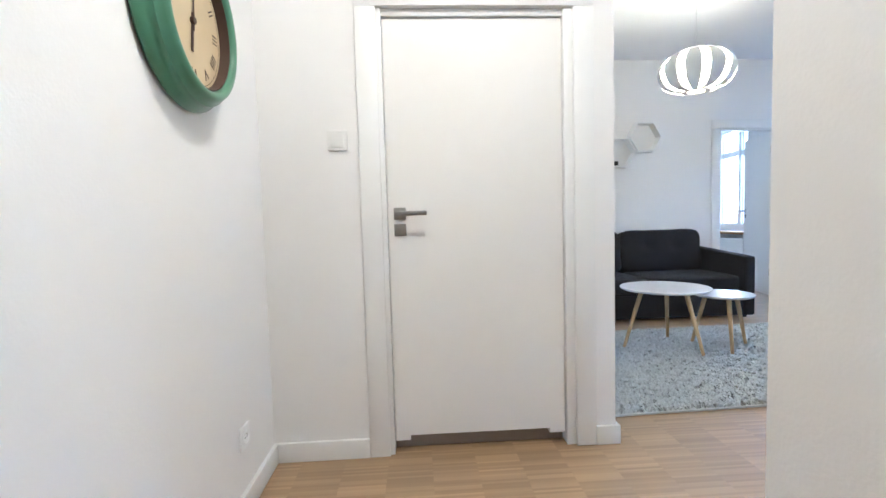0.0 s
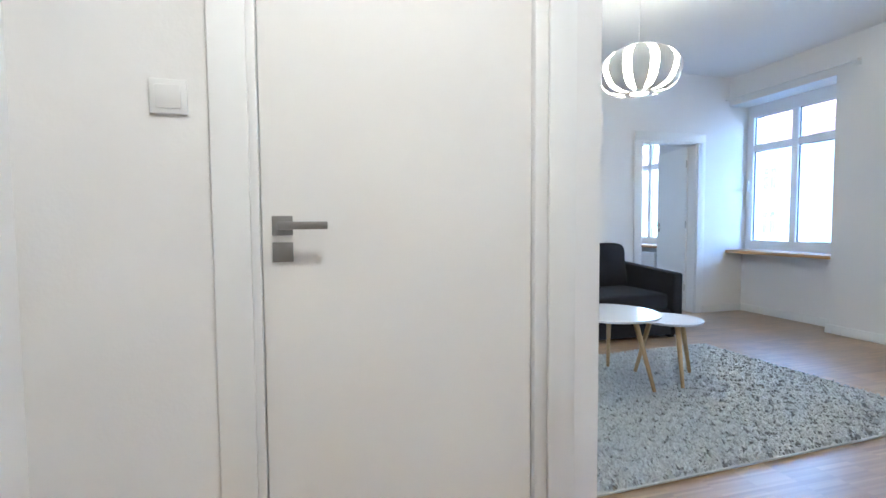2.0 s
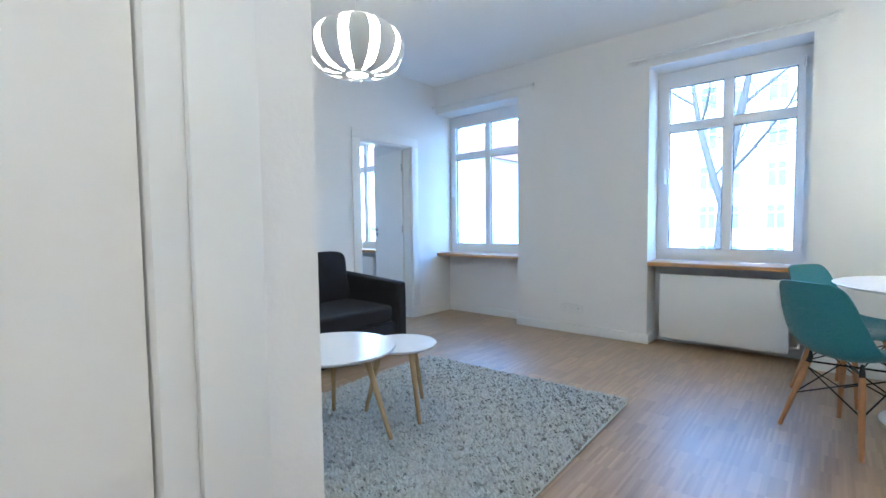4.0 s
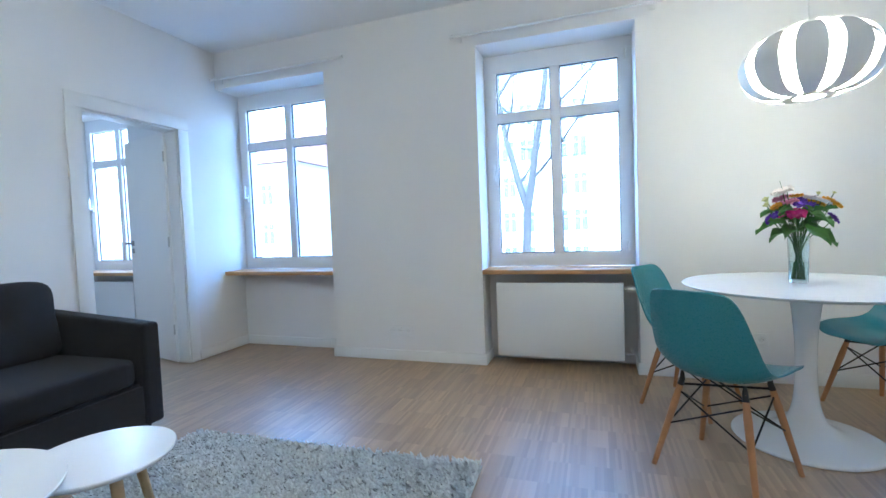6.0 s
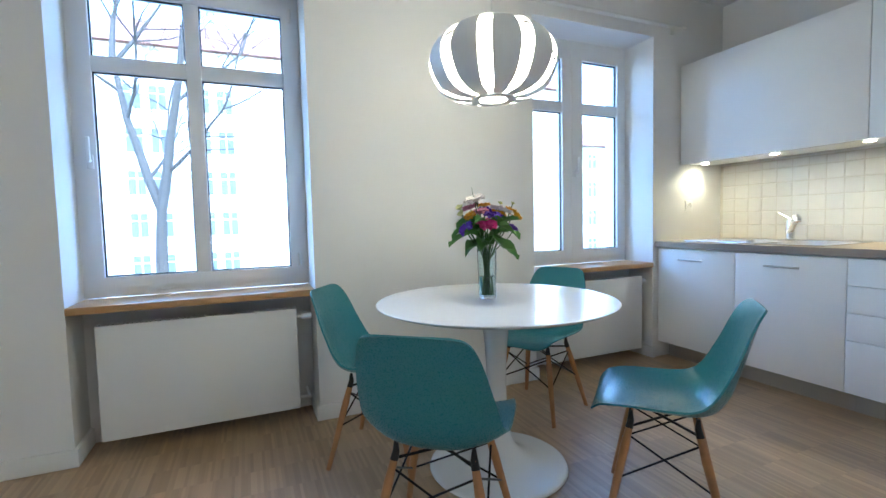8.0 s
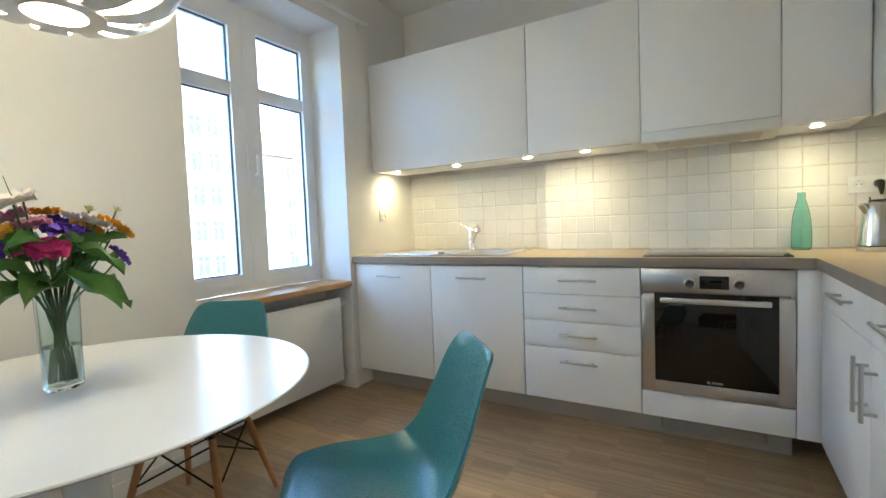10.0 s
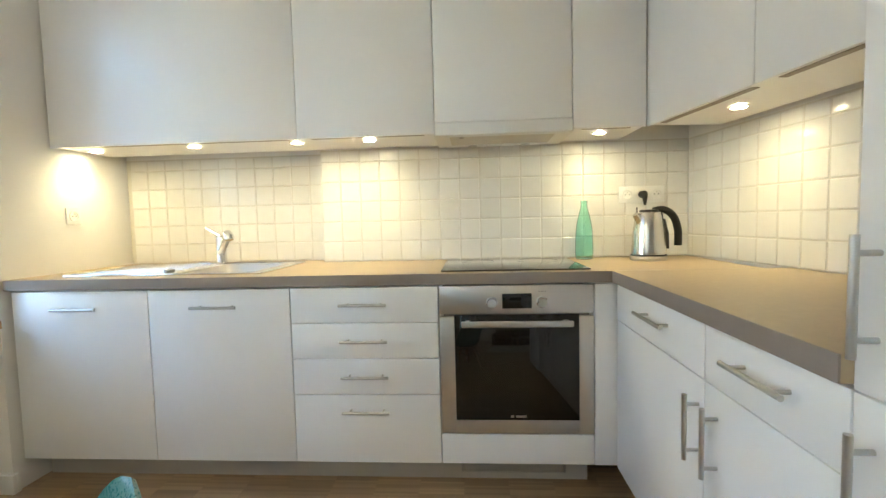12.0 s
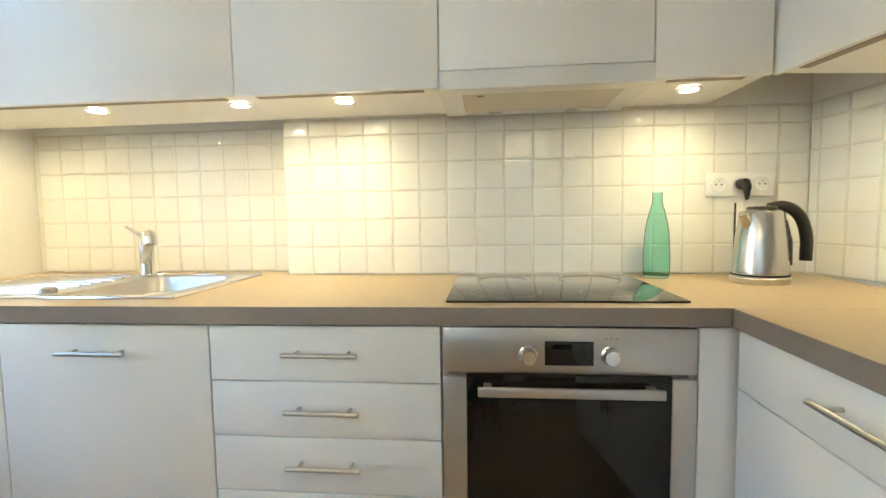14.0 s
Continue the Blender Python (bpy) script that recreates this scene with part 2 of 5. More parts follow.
def boxes(*rows, bevel=0.0):
    bm = bmesh.new()
    for r in rows:
        box(*r, bevel=bevel, bm=bm)
    return bm


def lathe(profile, n=48, center=(0, 0, 0), bm=None, m=None):
    """A turned body from (radius, height) rows, closed where the radius is 0."""
    own = bmesh.new()
    rings = []
    for r, z in profile:
        if r < 1e-6:
            rings.append([own.verts.new((center[0], center[1], center[2] + z))])
        else:
            rings.append([own.verts.new((center[0] + r * math.cos(2 * math.pi * k / n), center[1] + r * math.sin(2 * math.pi * k / n), center[2] + z)) for k in range(n)])
    for a, b in zip(rings, rings[1:]):
        for k in range(n):
            j = (k + 1) % n
            if len(a) == 1 and len(b) == 1:
                continue
            if len(a) == 1:
                own.faces.new((a[0], b[k], b[j]))
            elif len(b) == 1:
                own.faces.new((a[k], a[j], b[0]))
            else:
                own.faces.new((a[k], a[j], b[j], b[k]))
    if m is not None:
        bmesh.ops.transform(own, matrix=m, verts=own.verts)
    return joined(bm, own)


def tube(points, radii, n=10, bm=None, m=None):
    """A round bar through points."""
    own = bmesh.new()
    pts = [Vector(p) for p in points]
    if isinstance(radii, (int, float)):
        radii = [radii] * len(pts)
    rings = []
    side = None
    for k, p in enumerate(pts):
        d = (pts[min(k + 1, len(pts) - 1)] - pts[max(k - 1, 0)]).normalized()
        if side is None:
            side = d.orthogonal().normalized()
        side = (side - d * side.dot(d)).normalized()
        other = d.cross(side)
        rings.append([own.verts.new(p + radii[k] * (math.cos(2 * math.pi * q / n) * side + math.sin(2 * math.pi * q / n) * other)) for q in range(n)])
    for a, b in zip(rings, rings[1:]):
        for q in range(n):
            own.faces.new((a[q], a[(q + 1) % n], b[(q + 1) % n], b[q]))
    own.faces.new(rings[0][::-1])
    own.faces.new(rings[-1])
    if m is not None:
        bmesh.ops.transform(own, matrix=m, verts=own.verts)
    return joined(bm, own)


def smooth_curve(points, steps=8):
    """Catmull-Rom through the points."""
    p = [Vector(q) for q in points]
    p = [2 * p[0] - p[1], *p, 2 * p[-1] - p[-2]]
    out = []
    for k in range(1, len(p) - 2):
        for s in range(steps):
            t = s / steps
            out.append(0.5 * (2 * p[k] + (p[k + 1] - p[k - 1]) * t + (2 * p[k - 1] - 5 * p[k] + 4 * p[k + 1] - p[k + 2]) * t * t + (3 * p[k] - p[k - 1] - 3 * p[k + 1] + p[k + 2]) * t**3))
    return out + [p[-2]]


def pillow(x0, x1, y0, y1, z0, z1, power=5.0, n=10, dents=0.0, seed=0):
    """A soft block with bulging faces and round edges."""
    bm = bmesh.new()
    bmesh.ops.create_cube(bm, size=2.0)
    bmesh.ops.subdivide_edges(bm, edges=list(bm.edges), cuts=n, use_grid_fill=True)
    c = Vector(((x0 + x1) / 2, (y0 + y1) / 2, (z0 + z1) / 2))
    h = Vector(((x1 - x0) / 2, (y1 - y0) / 2, (z1 - z0) / 2))
    for v in bm.verts:
        q = v.co.copy()
        r = (abs(q.x) ** power + abs(q.y) ** power + abs(q.z) ** power) ** (1 / power)
        q = q / r
        w = 1 + dents * noise.noise(Vector((q.x * 2.2 + seed, q.y * 2.2, q.z * 2.2)))
        v.co = c + Vector((q.x * h.x, q.y * h.y, q.z * h.z)) * w
    return bm


# ---- large structure ----
XE, XO = 5.60, 6.10  # east wall, room face and outer face
YN = 6.15  # wall behind the sofa
HC = 2.76  # ceiling
SILL, HEAD = 0.74, 2.43

setting("floor", boxes((-0.2, 6.1, -2.0, 10.2, -0.12, 0.0)), FLOOR, "oak strip parquet floor with a satin finish", "floor")
setting("ceiling", boxes((-0.2, 6.1, -2.0, 10.2, HC, HC + 0.15)), CEIL, "plain white painted ceiling", "ceiling")

NICHES = [(0.04, 1.12), (2.56, 3.67), (4.99, YN), (7.30, 8.32)]
rows = []
last = -1.0
for a, b in NICHES:
    rows.append((XE, XO, last, a, 0, HC))
    rows.append((XE, XO, a, b, HEAD, HC))
    rows.append((5.84, XO, a, b, 0, SILL - 0.037))
    last = b
rows.append((XE, XO, last, 10.2, 0, HC))
setting("wall_east", boxes(*rows), PAINT, "white painted outer wall with deep window niches", "wall")

# wall behind the sofa, with the bedroom door's opening
DX0, DX1, DH = 4.40, 5.16, 1.985
HX0, HX1, HH, HY, HL, WX = 0.742, 1.581, 1.912, 3.012, 0.248, 1.757  # hall door, end wall, left wall, pier edge
HRX, HRY = 1.506, 1.822  # free corner of the wall between hall and kitchen
SLANT = 8.3  # the kitchen side wall leaves the square by this angle
KX = 2.562  # its foot in the kitchen corner
SLOPE = math.tan(radians(SLANT))
setting("wall_north", boxes((WX, DX0, YN, YN + 0.14, 0, HC), (DX1, XE, YN, YN + 0.14, 0, HC), (DX0, DX1, YN, YN + 0.14, DH, HC)), PAINT, "white painted wall with a doorway", "wall")
setting("wall_west", boxes((WX - 0.12, WX, HY + 0.15, YN + 0.14, 0, HC)), PAINT, "white painted wall of the living room", "wall")
# hall
setting("wall_hall_end", boxes((HL, HX0, HY, HY + 0.15, 0, HC), (HX1, WX, HY, HY + 0.15, 0, HC), (HX0, HX1, HY, HY + 0.15, HH, HC)), PAINT, "white painted wall with a door", "wall")
setting("wall_hall_left", boxes((HL - 0.16, HL, -1.85, 5.0, 0, HC)), PAINT, "white painted hall wall", "wall")


def side_x(y):
    return KX - SLOPE * (y - YK)


YK, YK2, XS = -0.60, -0.72, 4.434
bm = bmesh.new()
plan = [(HRX, -1.85), (KX, -1.85), (KX, YK), (side_x(HRY), HRY), (HRX, HRY)]
low, high = [bm.verts.new((x, y, 0)) for x, y in plan], [bm.verts.new((x, y, HC)) for x, y in plan]
bm.faces.new(low[::-1])
bm.faces.new(high)
for k in range(len(plan)):
    j = (k + 1) % len(plan)
    bm.faces.new((low[k], low[j], high[j], high[k]))
setting("wall_hall_right", bm, PAINT, "white painted wall between hall and kitchen", "wall")
setting("wall_hall_back", boxes((HL, HRX, -1.85, -1.70, 0, HC)), PAINT, "white painted wall at the hall's end", "wall")
setting("wall_bathroom", boxes((HL, WX - 0.12, 4.85, 5.0, 0, HC)), PAINT, "white painted wall behind the hall door", "wall")
# kitchen back wall, with its shallow step
setting("wall_south", boxes((KX, XS, -1.0, YK, 0, HC), (XS, XE, -1.0, YK2, 0, HC)), PAINT, "painted kitchen wall with a shallow step", "wall")
# bedroom, its north and west walls drawn in so bounced light brightens it
setting("wall_bedroom_north", boxes((3.30, XE, 8.75, 8.90, 0, HC)), PAINT, "white painted bedroom wall, set close to brighten the room", "wall")
setting("wall_bedroom_west", boxes((3.30, 3.45, YN + 0.14, 8.75, 0, HC)), PAINT, "white painted bedroom wall, set close to brighten the room", "wall")


def baseboard(x0, x1, y0, y1):
    setting("baseboard", box(x0, x1, y0, y1, 0.0, 0.085, 0.004), GLOSS, "white lacquered baseboard", "baseboard", 38)


T = 0.018
for a, b in ((1.12, 2.56), (3.67, 4.99)):
    baseboard(XE - T, XE, a - T, b + T)
    for y, s in ((a, -1), (b, 1)):
        baseboard(XE, 5.83, min(y, y + s * T), max(y, y + s * T))
baseboard(XE - T, XE, 0.022, 0.04)
baseboard(XE - T, 5.83, 0.04, 0.04 + T)
baseboard(5.84 - T, 5.84, 4.99 + T, YN - T)
baseboard(5.245, 5.84, YN - T, YN)
baseboard(WX, 4.275, YN - T, YN)
baseboard(HL + T, HX0 - 0.085, HY - T, HY)
baseboard(HL, HL + T, -1.7, HY)
baseboard(HX1 + 0.085, WX + T, HY - T, HY)
baseboard(WX, WX + T, HY, YN - T)
baseboard(HRX, side_x(HRY), HRY, HRY + T)
baseboard(HRX - T, HRX, -1.7, HRY + T)


def casing(name, x0, x1, h, yf, w, depth, label, jamb=(0.014, 0.014, 0.014)):
    """Flat door lining: face boards, jambs and head."""
    root = thing(name, label, "door frame", pose(x0, yf, 0), kind="structure")
    L = x1 - x0
    part("casing_left", box(-w, 0.004, -0.014, 0, 0, h, 0.003), GLOSS, root)
    part("casing_right", box(L - 0.004, L + w, -0.014, 0, 0, h, 0.003), GLOSS, root)
    part("casing_head", box(-w, L + w, -0.014, 0, h + 0.0005, h + w, 0.003), GLOSS, root)
    part("jamb_left", box(0.0, jamb[0], 0.002, depth, 0, h - 0.0005, 0.002), GLOSS, root)
    part("jamb_right", box(L - jamb[1], L, 0.002, depth, 0, h - 0.0005, 0.002), GLOSS, root)
    part("jamb_head", box(jamb[0] + 0.0005, L - jamb[1] - 0.0005, 0.012, depth, h - jamb[2], h - 0.0005, 0.002), GLOSS, root)
    return root


casing("door_frame_1", HX0, HX1, HH, HY, 0.084, 0.13, "white lacquered frame of the hall door", (0.023, 0.043, 0.030))
casing("door_frame_2", DX0, DX1, DH, YN, 0.10, 0.14, "white lacquered frame of the bedroom doorway")


def lever(parent, x, z, y0, sgn, plate=0.052, reach=0.115):
    """Square rose with a flat lever and a square keyhole plate below."""
    h = part("door_handle", box(x - plate / 2, x + plate / 2, y0 - 0.008, y0, z - plate / 2, z + plate / 2, 0.002), PEWTER, parent, "satin grey lever handle on a square rose")
    bm = tube([(x, y0 - 0.008, z), (x, y0 - 0.058, z)], 0.009)
    box(min(x - sgn * 0.008, x + sgn * reach), max(x - sgn * 0.008, x + sgn * reach), y0 - 0.066, y0 - 0.054, z - 0.010, z + 0.010, 0.003, bm=bm)
    part("lever", bm, PEWTER, h)
    part("keyhole_plate", box(x - plate / 2, x + plate / 2, y0 - 0.008, y0, z - 0.070 - plate / 2, z - 0.070 + plate / 2, 0.002), PEWTER, parent, "square keyhole plate")


# hall door, hinged at the right
leaf = thing("door_1", "plain white door closed in its frame, undercut at the bottom", "door", pose(1.534, 3.036, 0, 0, 0, -0.3), kind="structure")
bm = boxes((-0.766, 0, 0.0, 0.04, 0.072, 1.877), (-0.766, -0.70, 0.0, 0.04, 0.050, 0.072), (-0.07, 0, 0.0, 0.04, 0.050, 0.072))
part("door_leaf", bm, DOORW, leaf)
# brown strip gives the shadow in the gap below the leaf as colour
setting("threshold", box(HX0 + 0.024, HX1 - 0.044, HY + 0.068, HY + 0.135, 0.0, 0.055, 0.004), EDGE, "low brown strip standing for the shadow in the gap under the hall door", "threshold")
lever(leaf, -0.715, 1.057, 0.0, 1)

# bedroom door, open inwards
leaf2 = thing("door_2", "plain white door standing open into the bedroom", "door", pose(5.125, YN + 0.125, 0, 0, 0, -105), kind="structure")
part("door_leaf", box(-0.72, 0, 0.0, 0.04, 0.008, 1.965, 0.002), DOORW, leaf2)
lever(leaf2, -0.665, 1.04, 0.0, 1, 0.045, 0.11)
for z in (0.25, 1.0, 1.72):
    part("hinge", tube([(0.006, -0.006, z), (0.006, -0.006, z + 0.085)], 0.007), NICKEL, leaf2)


def window(name, y0, y1, double, handle):
    """Plastic window: fixed frame, sash, glazing bars, four panes."""
    root = thing(name, "white plastic window with four panes and a handle", "window", pose(5.88, 0, 0), kind="structure")
    z0, z1 = SILL, HEAD
    f, s = 0.055, 0.05
    part("window_frame", boxes((0, 0.07, y0, y0 + f, z0, z1), (0, 0.07, y1 - f, y1, z0, z1), (0, 0.07, y0 + f, y1 - f, z0, z0 + f), (0, 0.07, y0 + f, y1 - f, z1 - f - 0.035, z1)), PVC, root)
    a, b, c, d = y0 + f - 0.008, y1 - f + 0.008, z0 + f - 0.008, z1 - f - 0.027
    mid, tr = (a + b) / 2, 1.93
    bar = 0.095 if double else 0.036
    sash = boxes((-0.016, 0.05, a, a + s, c, d), (-0.016, 0.05, b - s, b, c, d), (-0.016, 0.05, a + s, b - s, c, c + s + 0.01), (-0.016, 0.05, a + s, b - s, d - s - 0.01, d))
    part("sash", sash, PVC, root)
    if double:
        part("glazing_bar_upright", boxes((-0.016, 0.05, mid - bar, mid - 0.002, c + s + 0.01, d - s - 0.01), (-0.016, 0.05, mid + 0.002, mid + bar, c + s + 0.01, d - s - 0.01), (-0.021, 0.045, mid - 0.014, mid + 0.014, c + 0.004, d - 0.004)), PVC, root)
    else:
        part("glazing_bar_upright", box(-0.014, 0.05, mid - bar, mid + bar, c + s + 0.01, d - s - 0.01, 0.004), PVC, root)
    for p, q in ((a + s, mid - bar), (mid + bar, b - s)):
        part("glazing_bar", box(-0.013, 0.05, p, q, tr - 0.038, tr + 0.038, 0.004), PVC, root)
        for u, w in ((c + s + 0.01, tr - 0.038), (tr + 0.038, d - s - 0.01)):
            g = part("pane", box(0.018, 0.022, p, q, u, w), PANE, root, "clear glass pane", False)
            g.visible_shadow = False
            t = 0.007
            part("gasket", boxes((0.006, 0.017, p, p + t, u, w), (0.006, 0.017, q - t, q, u, w), (0.006, 0.017, p + t, q - t, u, u + t), (0.006, 0.017, p + t, q - t, w - t, w)), RUBBER, root, "dark rubber gasket", False)
    hy = {"l": b - s / 2, "r": a + s / 2, "m": mid - 0.03}[handle]
    h = part("handle", box(-0.030, -0.016, hy - 0.014, hy + 0.014, 1.40, 1.47, 0.004), PVC, root, "white window handle")
    bmh = tube([(-0.028, hy, 1.44), (-0.058, hy, 1.44)], 0.009)
    box(-0.066, -0.050, hy - 0.010, hy + 0.010, 1.43, 1.555, 0.004, bm=bmh)
    part("grip", bmh, PVC, h)
    hinge_y = a + 0.003 if handle == "l" else b - 0.003
    for z in (z0 + 0.11, z1 - 0.17):
        part("hinge", tube([(-0.020, hinge_y, z), (-0.020, hinge_y, z + 0.075)], 0.009), METALW, root)
    return root


window("window_1", *NICHES[0], True, "m")
window("window_2", *NICHES[1], False, "l")
window("window_3", *NICHES[2], False, "l")
window("window_4", *NICHES[3], False, "l")
for a, b in NICHES:
    setting("window_sill", box(XE - 0.012, 5.879, a + 0.002, b - 0.002, SILL - 0.036, SILL - 0.001, 0.004), OAK, "oak window sill board", "sill", 38)

# ---- lamps ----


def pendant(x, y, zb, zt):
    """Lamella pendant: curved white strips over a lit inner bowl."""
    root = thing("pendant_lamp", "white lamella pendant lamp, lit, hanging from the ceiling", "lamp", pose(x, y, zb), group="pendant lamps")
    H, R, N = zt - zb, 0.275, 10
    prof = smooth_curve([(0.085, 0.0, 0), (0.17, 0.012, 0), (0.238, 0.055, 0), (R, 0.145, 0), (0.255, H - 0.085, 0), (0.19, H - 0.025, 0), (0.10, H, 0)], 6)
    n = len(prof)
    for k in range(N):
        bm = bmesh.new()
        grid = []
        for i, p in enumerate(prof):
            t = i / (n - 1)
            fill = 0.48 + 0.18 * math.sin(math.pi * t) ** 1.0
            if t < 0.16:
                fill = 0.74 - 0.9 * t
            half = math.pi / N * fill
            row = []
            for j in range(7):
                a = 2 * math.pi * (k + 0.5) / N + half * (j / 3 - 1)
                row.append(bm.verts.new((p.x * math.cos(a), p.x * math.sin(a), p.y)))
            grid.append(row)
        for r0, r1 in zip(grid, grid[1:]):
            for j in range(6):
                bm.faces.new((r0[j], r0[j + 1], r1[j + 1], r1[j]))
        bmesh.ops.recalc_face_normals(bm, faces=bm.faces)
        bmesh.ops.solidify(bm, geom=list(bm.faces), thickness=0.004)
        part("lamella", bm, METALW, root)
    ring = [(0.062, -0.004), (0.098, -0.004), (0.098, 0.004), (0.062, 0.004), (0.062, -0.004)]
    part("bottom_ring", lathe(ring, 40), METALW, root)
    part("top_ring", lathe([(0.03, H - 0.004), (0.13, H - 0.004), (0.13, H + 0.006), (0.03, H + 0.006), (0.03, H - 0.004)], 40), METALW, root)
    inner = [(0.0, 0.016)] + [(max(0.0, p.x - 0.022), 0.016 + p.y * (H - 0.03) / H) for p in prof] + [(0.0, H - 0.012)]
    part("diffuser", lathe(inner, 40), LAMPGLOW, root, "glowing white inner shade")
    part("cord", tube([(0, 0, H), (0, 0, HC - zb - 0.03)], 0.0035), METALW, root)
    part("canopy", lathe([(0, HC - zb - 0.0005), (0.055, HC - zb - 0.0005), (0.055, HC - zb - 0.02), (0.012, HC - zb - 0.045), (0, HC - zb - 0.045)], 32), METALW, root)
    return root


LAMPGLOW = glow("lit_lamp_shade", (1.0, 0.87, 0.64), 0.90)
pendant(3.105, 4.56, 1.975, 2.275)
pendant(4.785, 1.885, 1.615, 1.920)

# added area lamp outside the bedroom window, fills in for sky light
bl = bpy.data.lights.new("bedroom_sky_fill", "AREA")
bl.shape, bl.size, bl.size_y, bl.energy, bl.color = "RECTANGLE", 1.5, 0.98, 1.1, (0.86, 0.93, 1.0)
new("bedroom_sky_fill", bl).matrix_world = pose(6.12, 7.81, 1.58, 0, 90, 0)

# hall ceiling lamp
hl = thing("ceiling_lamp", "round white glass ceiling lamp, lit", "lamp", pose(1.22, 1.86, HC))
part("base", lathe([(0, -0.0005), (0.15, -0.0005), (0.15, -0.02), (0, -0.02)], 40), METALW, hl)
part("shade", lathe([(0.14, -0.021), (0.145, -0.05), (0.11, -0.08), (0.05, -0.092), (0, -0.095)], 40), glow("lit_hall_shade", HALL, 3.9), hl)


# ---- living room ----


def radiator(y0, y1, name_label):
    root = thing("radiator", name_label, "radiator", pose(5.64, (y0 + y1) / 2, 0), group="radiators")
    w = (y1 - y0) / 2
    body = part("panel", box(0.0, 0.012, -w, w, 0.072, 0.635, 0.004), METALW, root)
    part("back_panel", box(0.075, 0.09, -w + 0.015, w - 0.015, 0.10, 0.62, 0.003), METALW, root)
    for s in (-1, 1):
        part("side_cover", box(0.0125, 0.09, s * w - 0.004, s * w + 0.004, 0.09, 0.63, 0.002), METALW, root)
    part("top_grille", boxes(*[(0.0125, 0.0745, -w + 0.01 + k * 0.02, -w + 0.014 + k * 0.02, 0.625, 0.633) for k in range(int((2 * w - 0.02) / 0.02))]), METALW, root, "", False)
    for s in (-0.7, 0.7):
        part("wall_bracket", box(0.0905, 0.2, s * w - 0.015, s * w + 0.015, 0.25, 0.5), METALW, root)
    v = part("valve", tube([(0.045, -w - 0.004, 0.585), (0.045, -w - 0.03, 0.585)], 0.011), NICKEL, root, "nickel radiator valve")
    part("thermostat", lathe([(0, 0.0), (0.019, 0.0), (0.022, 0.01), (0.022, 0.045), (0.017, 0.055), (0, 0.055)], 20, m=pose(0.045, -w - 0.03, 0.585, 90, 0, 0)), METALW, v, "white thermostat knob")
    low = tube([(0.045, -w + 0.01, 0.115), (0.045, -w - 0.045, 0.115), (0.045, -w - 0.06, 0.115), (0.19, -w - 0.06, 0.115)], 0.009)
    part("pipe", low, METALW, root)
    return root


radiator(2.662, 3.575, "flat white panel radiator under the window sill")
radiator(0.105, 1.02, "flat white panel radiator in the niche beside the kitchen")
radiator(7.42, 8.2, "white bedroom panel radiator under the sill")


def curtain_rail(y0, y1):
    root = thing("curtain_rail", "white double curtain rail above the window", "curtain rail", pose(5.52, (y0 + y1) / 2, 2.49), group="curtain rails")
    w = (y1 - y0) / 2
    for k, (x, z) in enumerate(((0.0, 0.0), (0.04, 0.012))):
        part("rail", tube([(x, -w + 0.02, z), (x, w - 0.02, z)], 0.009), METALW, root)
    for s in (-1, 1):
        b = tube([(-0.01, s * (w - 0.05), 0.0), (0.08, s * (w - 0.05), 0.02)], 0.007)
        box(0.07, 0.08, s * (w - 0.05) - 0.018, s * (w - 0.05) + 0.018, -0.025, 0.045, 0.003, bm=b)
        part("bracket", b, METALW, root)
        part("end_cap", tube([(0.0, s * (w - 0.02), 0), (0.0, s * w, 0)], 0.016, 14), METALW, root)


curtain_rail(4.76, 6.12)
curtain_rail(2.40, 3.84)
curtain_rail(-0.20, 1.42)


def socket(m, n, label, plug=False):
    """n round-welled sockets in one white plate, facing local -y."""
    root = thing("wall_socket", label, "socket", m)
    p = 0.071
    w = n * p / 2
    part("plate", box(-w - 0.005, w + 0.005, -0.009, 0.0, -0.041, 0.041, 0.003), GLOSS, root)
    for k in range(n):
        cx = -w + p * (k + 0.5)
        turn = pose(cx, -0.009, 0, 90, 0, 0)
        ins = part("insert", lathe([(0.0, 0.001), (0.019, 0.001), (0.021, 0.004), (0.026, 0.004), (0.026, 0.0)], 28, m=turn), GLOSS, root)
        for s in (-1, 1):
            part("contact_hole", lathe([(0, 0.0015), (0.0028, 0.0015), (0.0028, 0.001)], 10, m=pose(cx + s * 0.0095, -0.009, 0, 90, 0, 0)), RUBBER, ins, "dark contact hole")
        part("earth_pin", tube([(cx, -0.0095, 0.011), (cx, -0.016, 0.011)], 0.0025), NICKEL, ins, "metal earth pin")
    return root


socket(pose(XE, 4.378, 0.246, 0, 0, -90), 3, "triple white wall socket above the baseboard")
socket(pose(XE, 1.845, 0.275, 0, 0, -90), 1, "single white wall socket by the dining table")
socket(pose(XE, -0.34, 1.17, 0, 0, -90), 1, "single white wall socket above the worktop")
socket(pose(HL, 2.68, 0.272, 0, 0, 90), 1, "single white wall socket low on the hall wall")

sw = thing("light_switch", "white square light switch beside the door", "switch", pose(0.570, HY, 1.368))
part("plate", box(-0.041, 0.041, -0.009, 0, -0.041, 0.041, 0.003), GLOSS, sw)
part("rocker", box(-0.028, 0.028, -0.014, -0.009, -0.028, 0.028, 0.003, m=pose(0, 0, 0, 3, 0, 0)), GLOSS, sw)

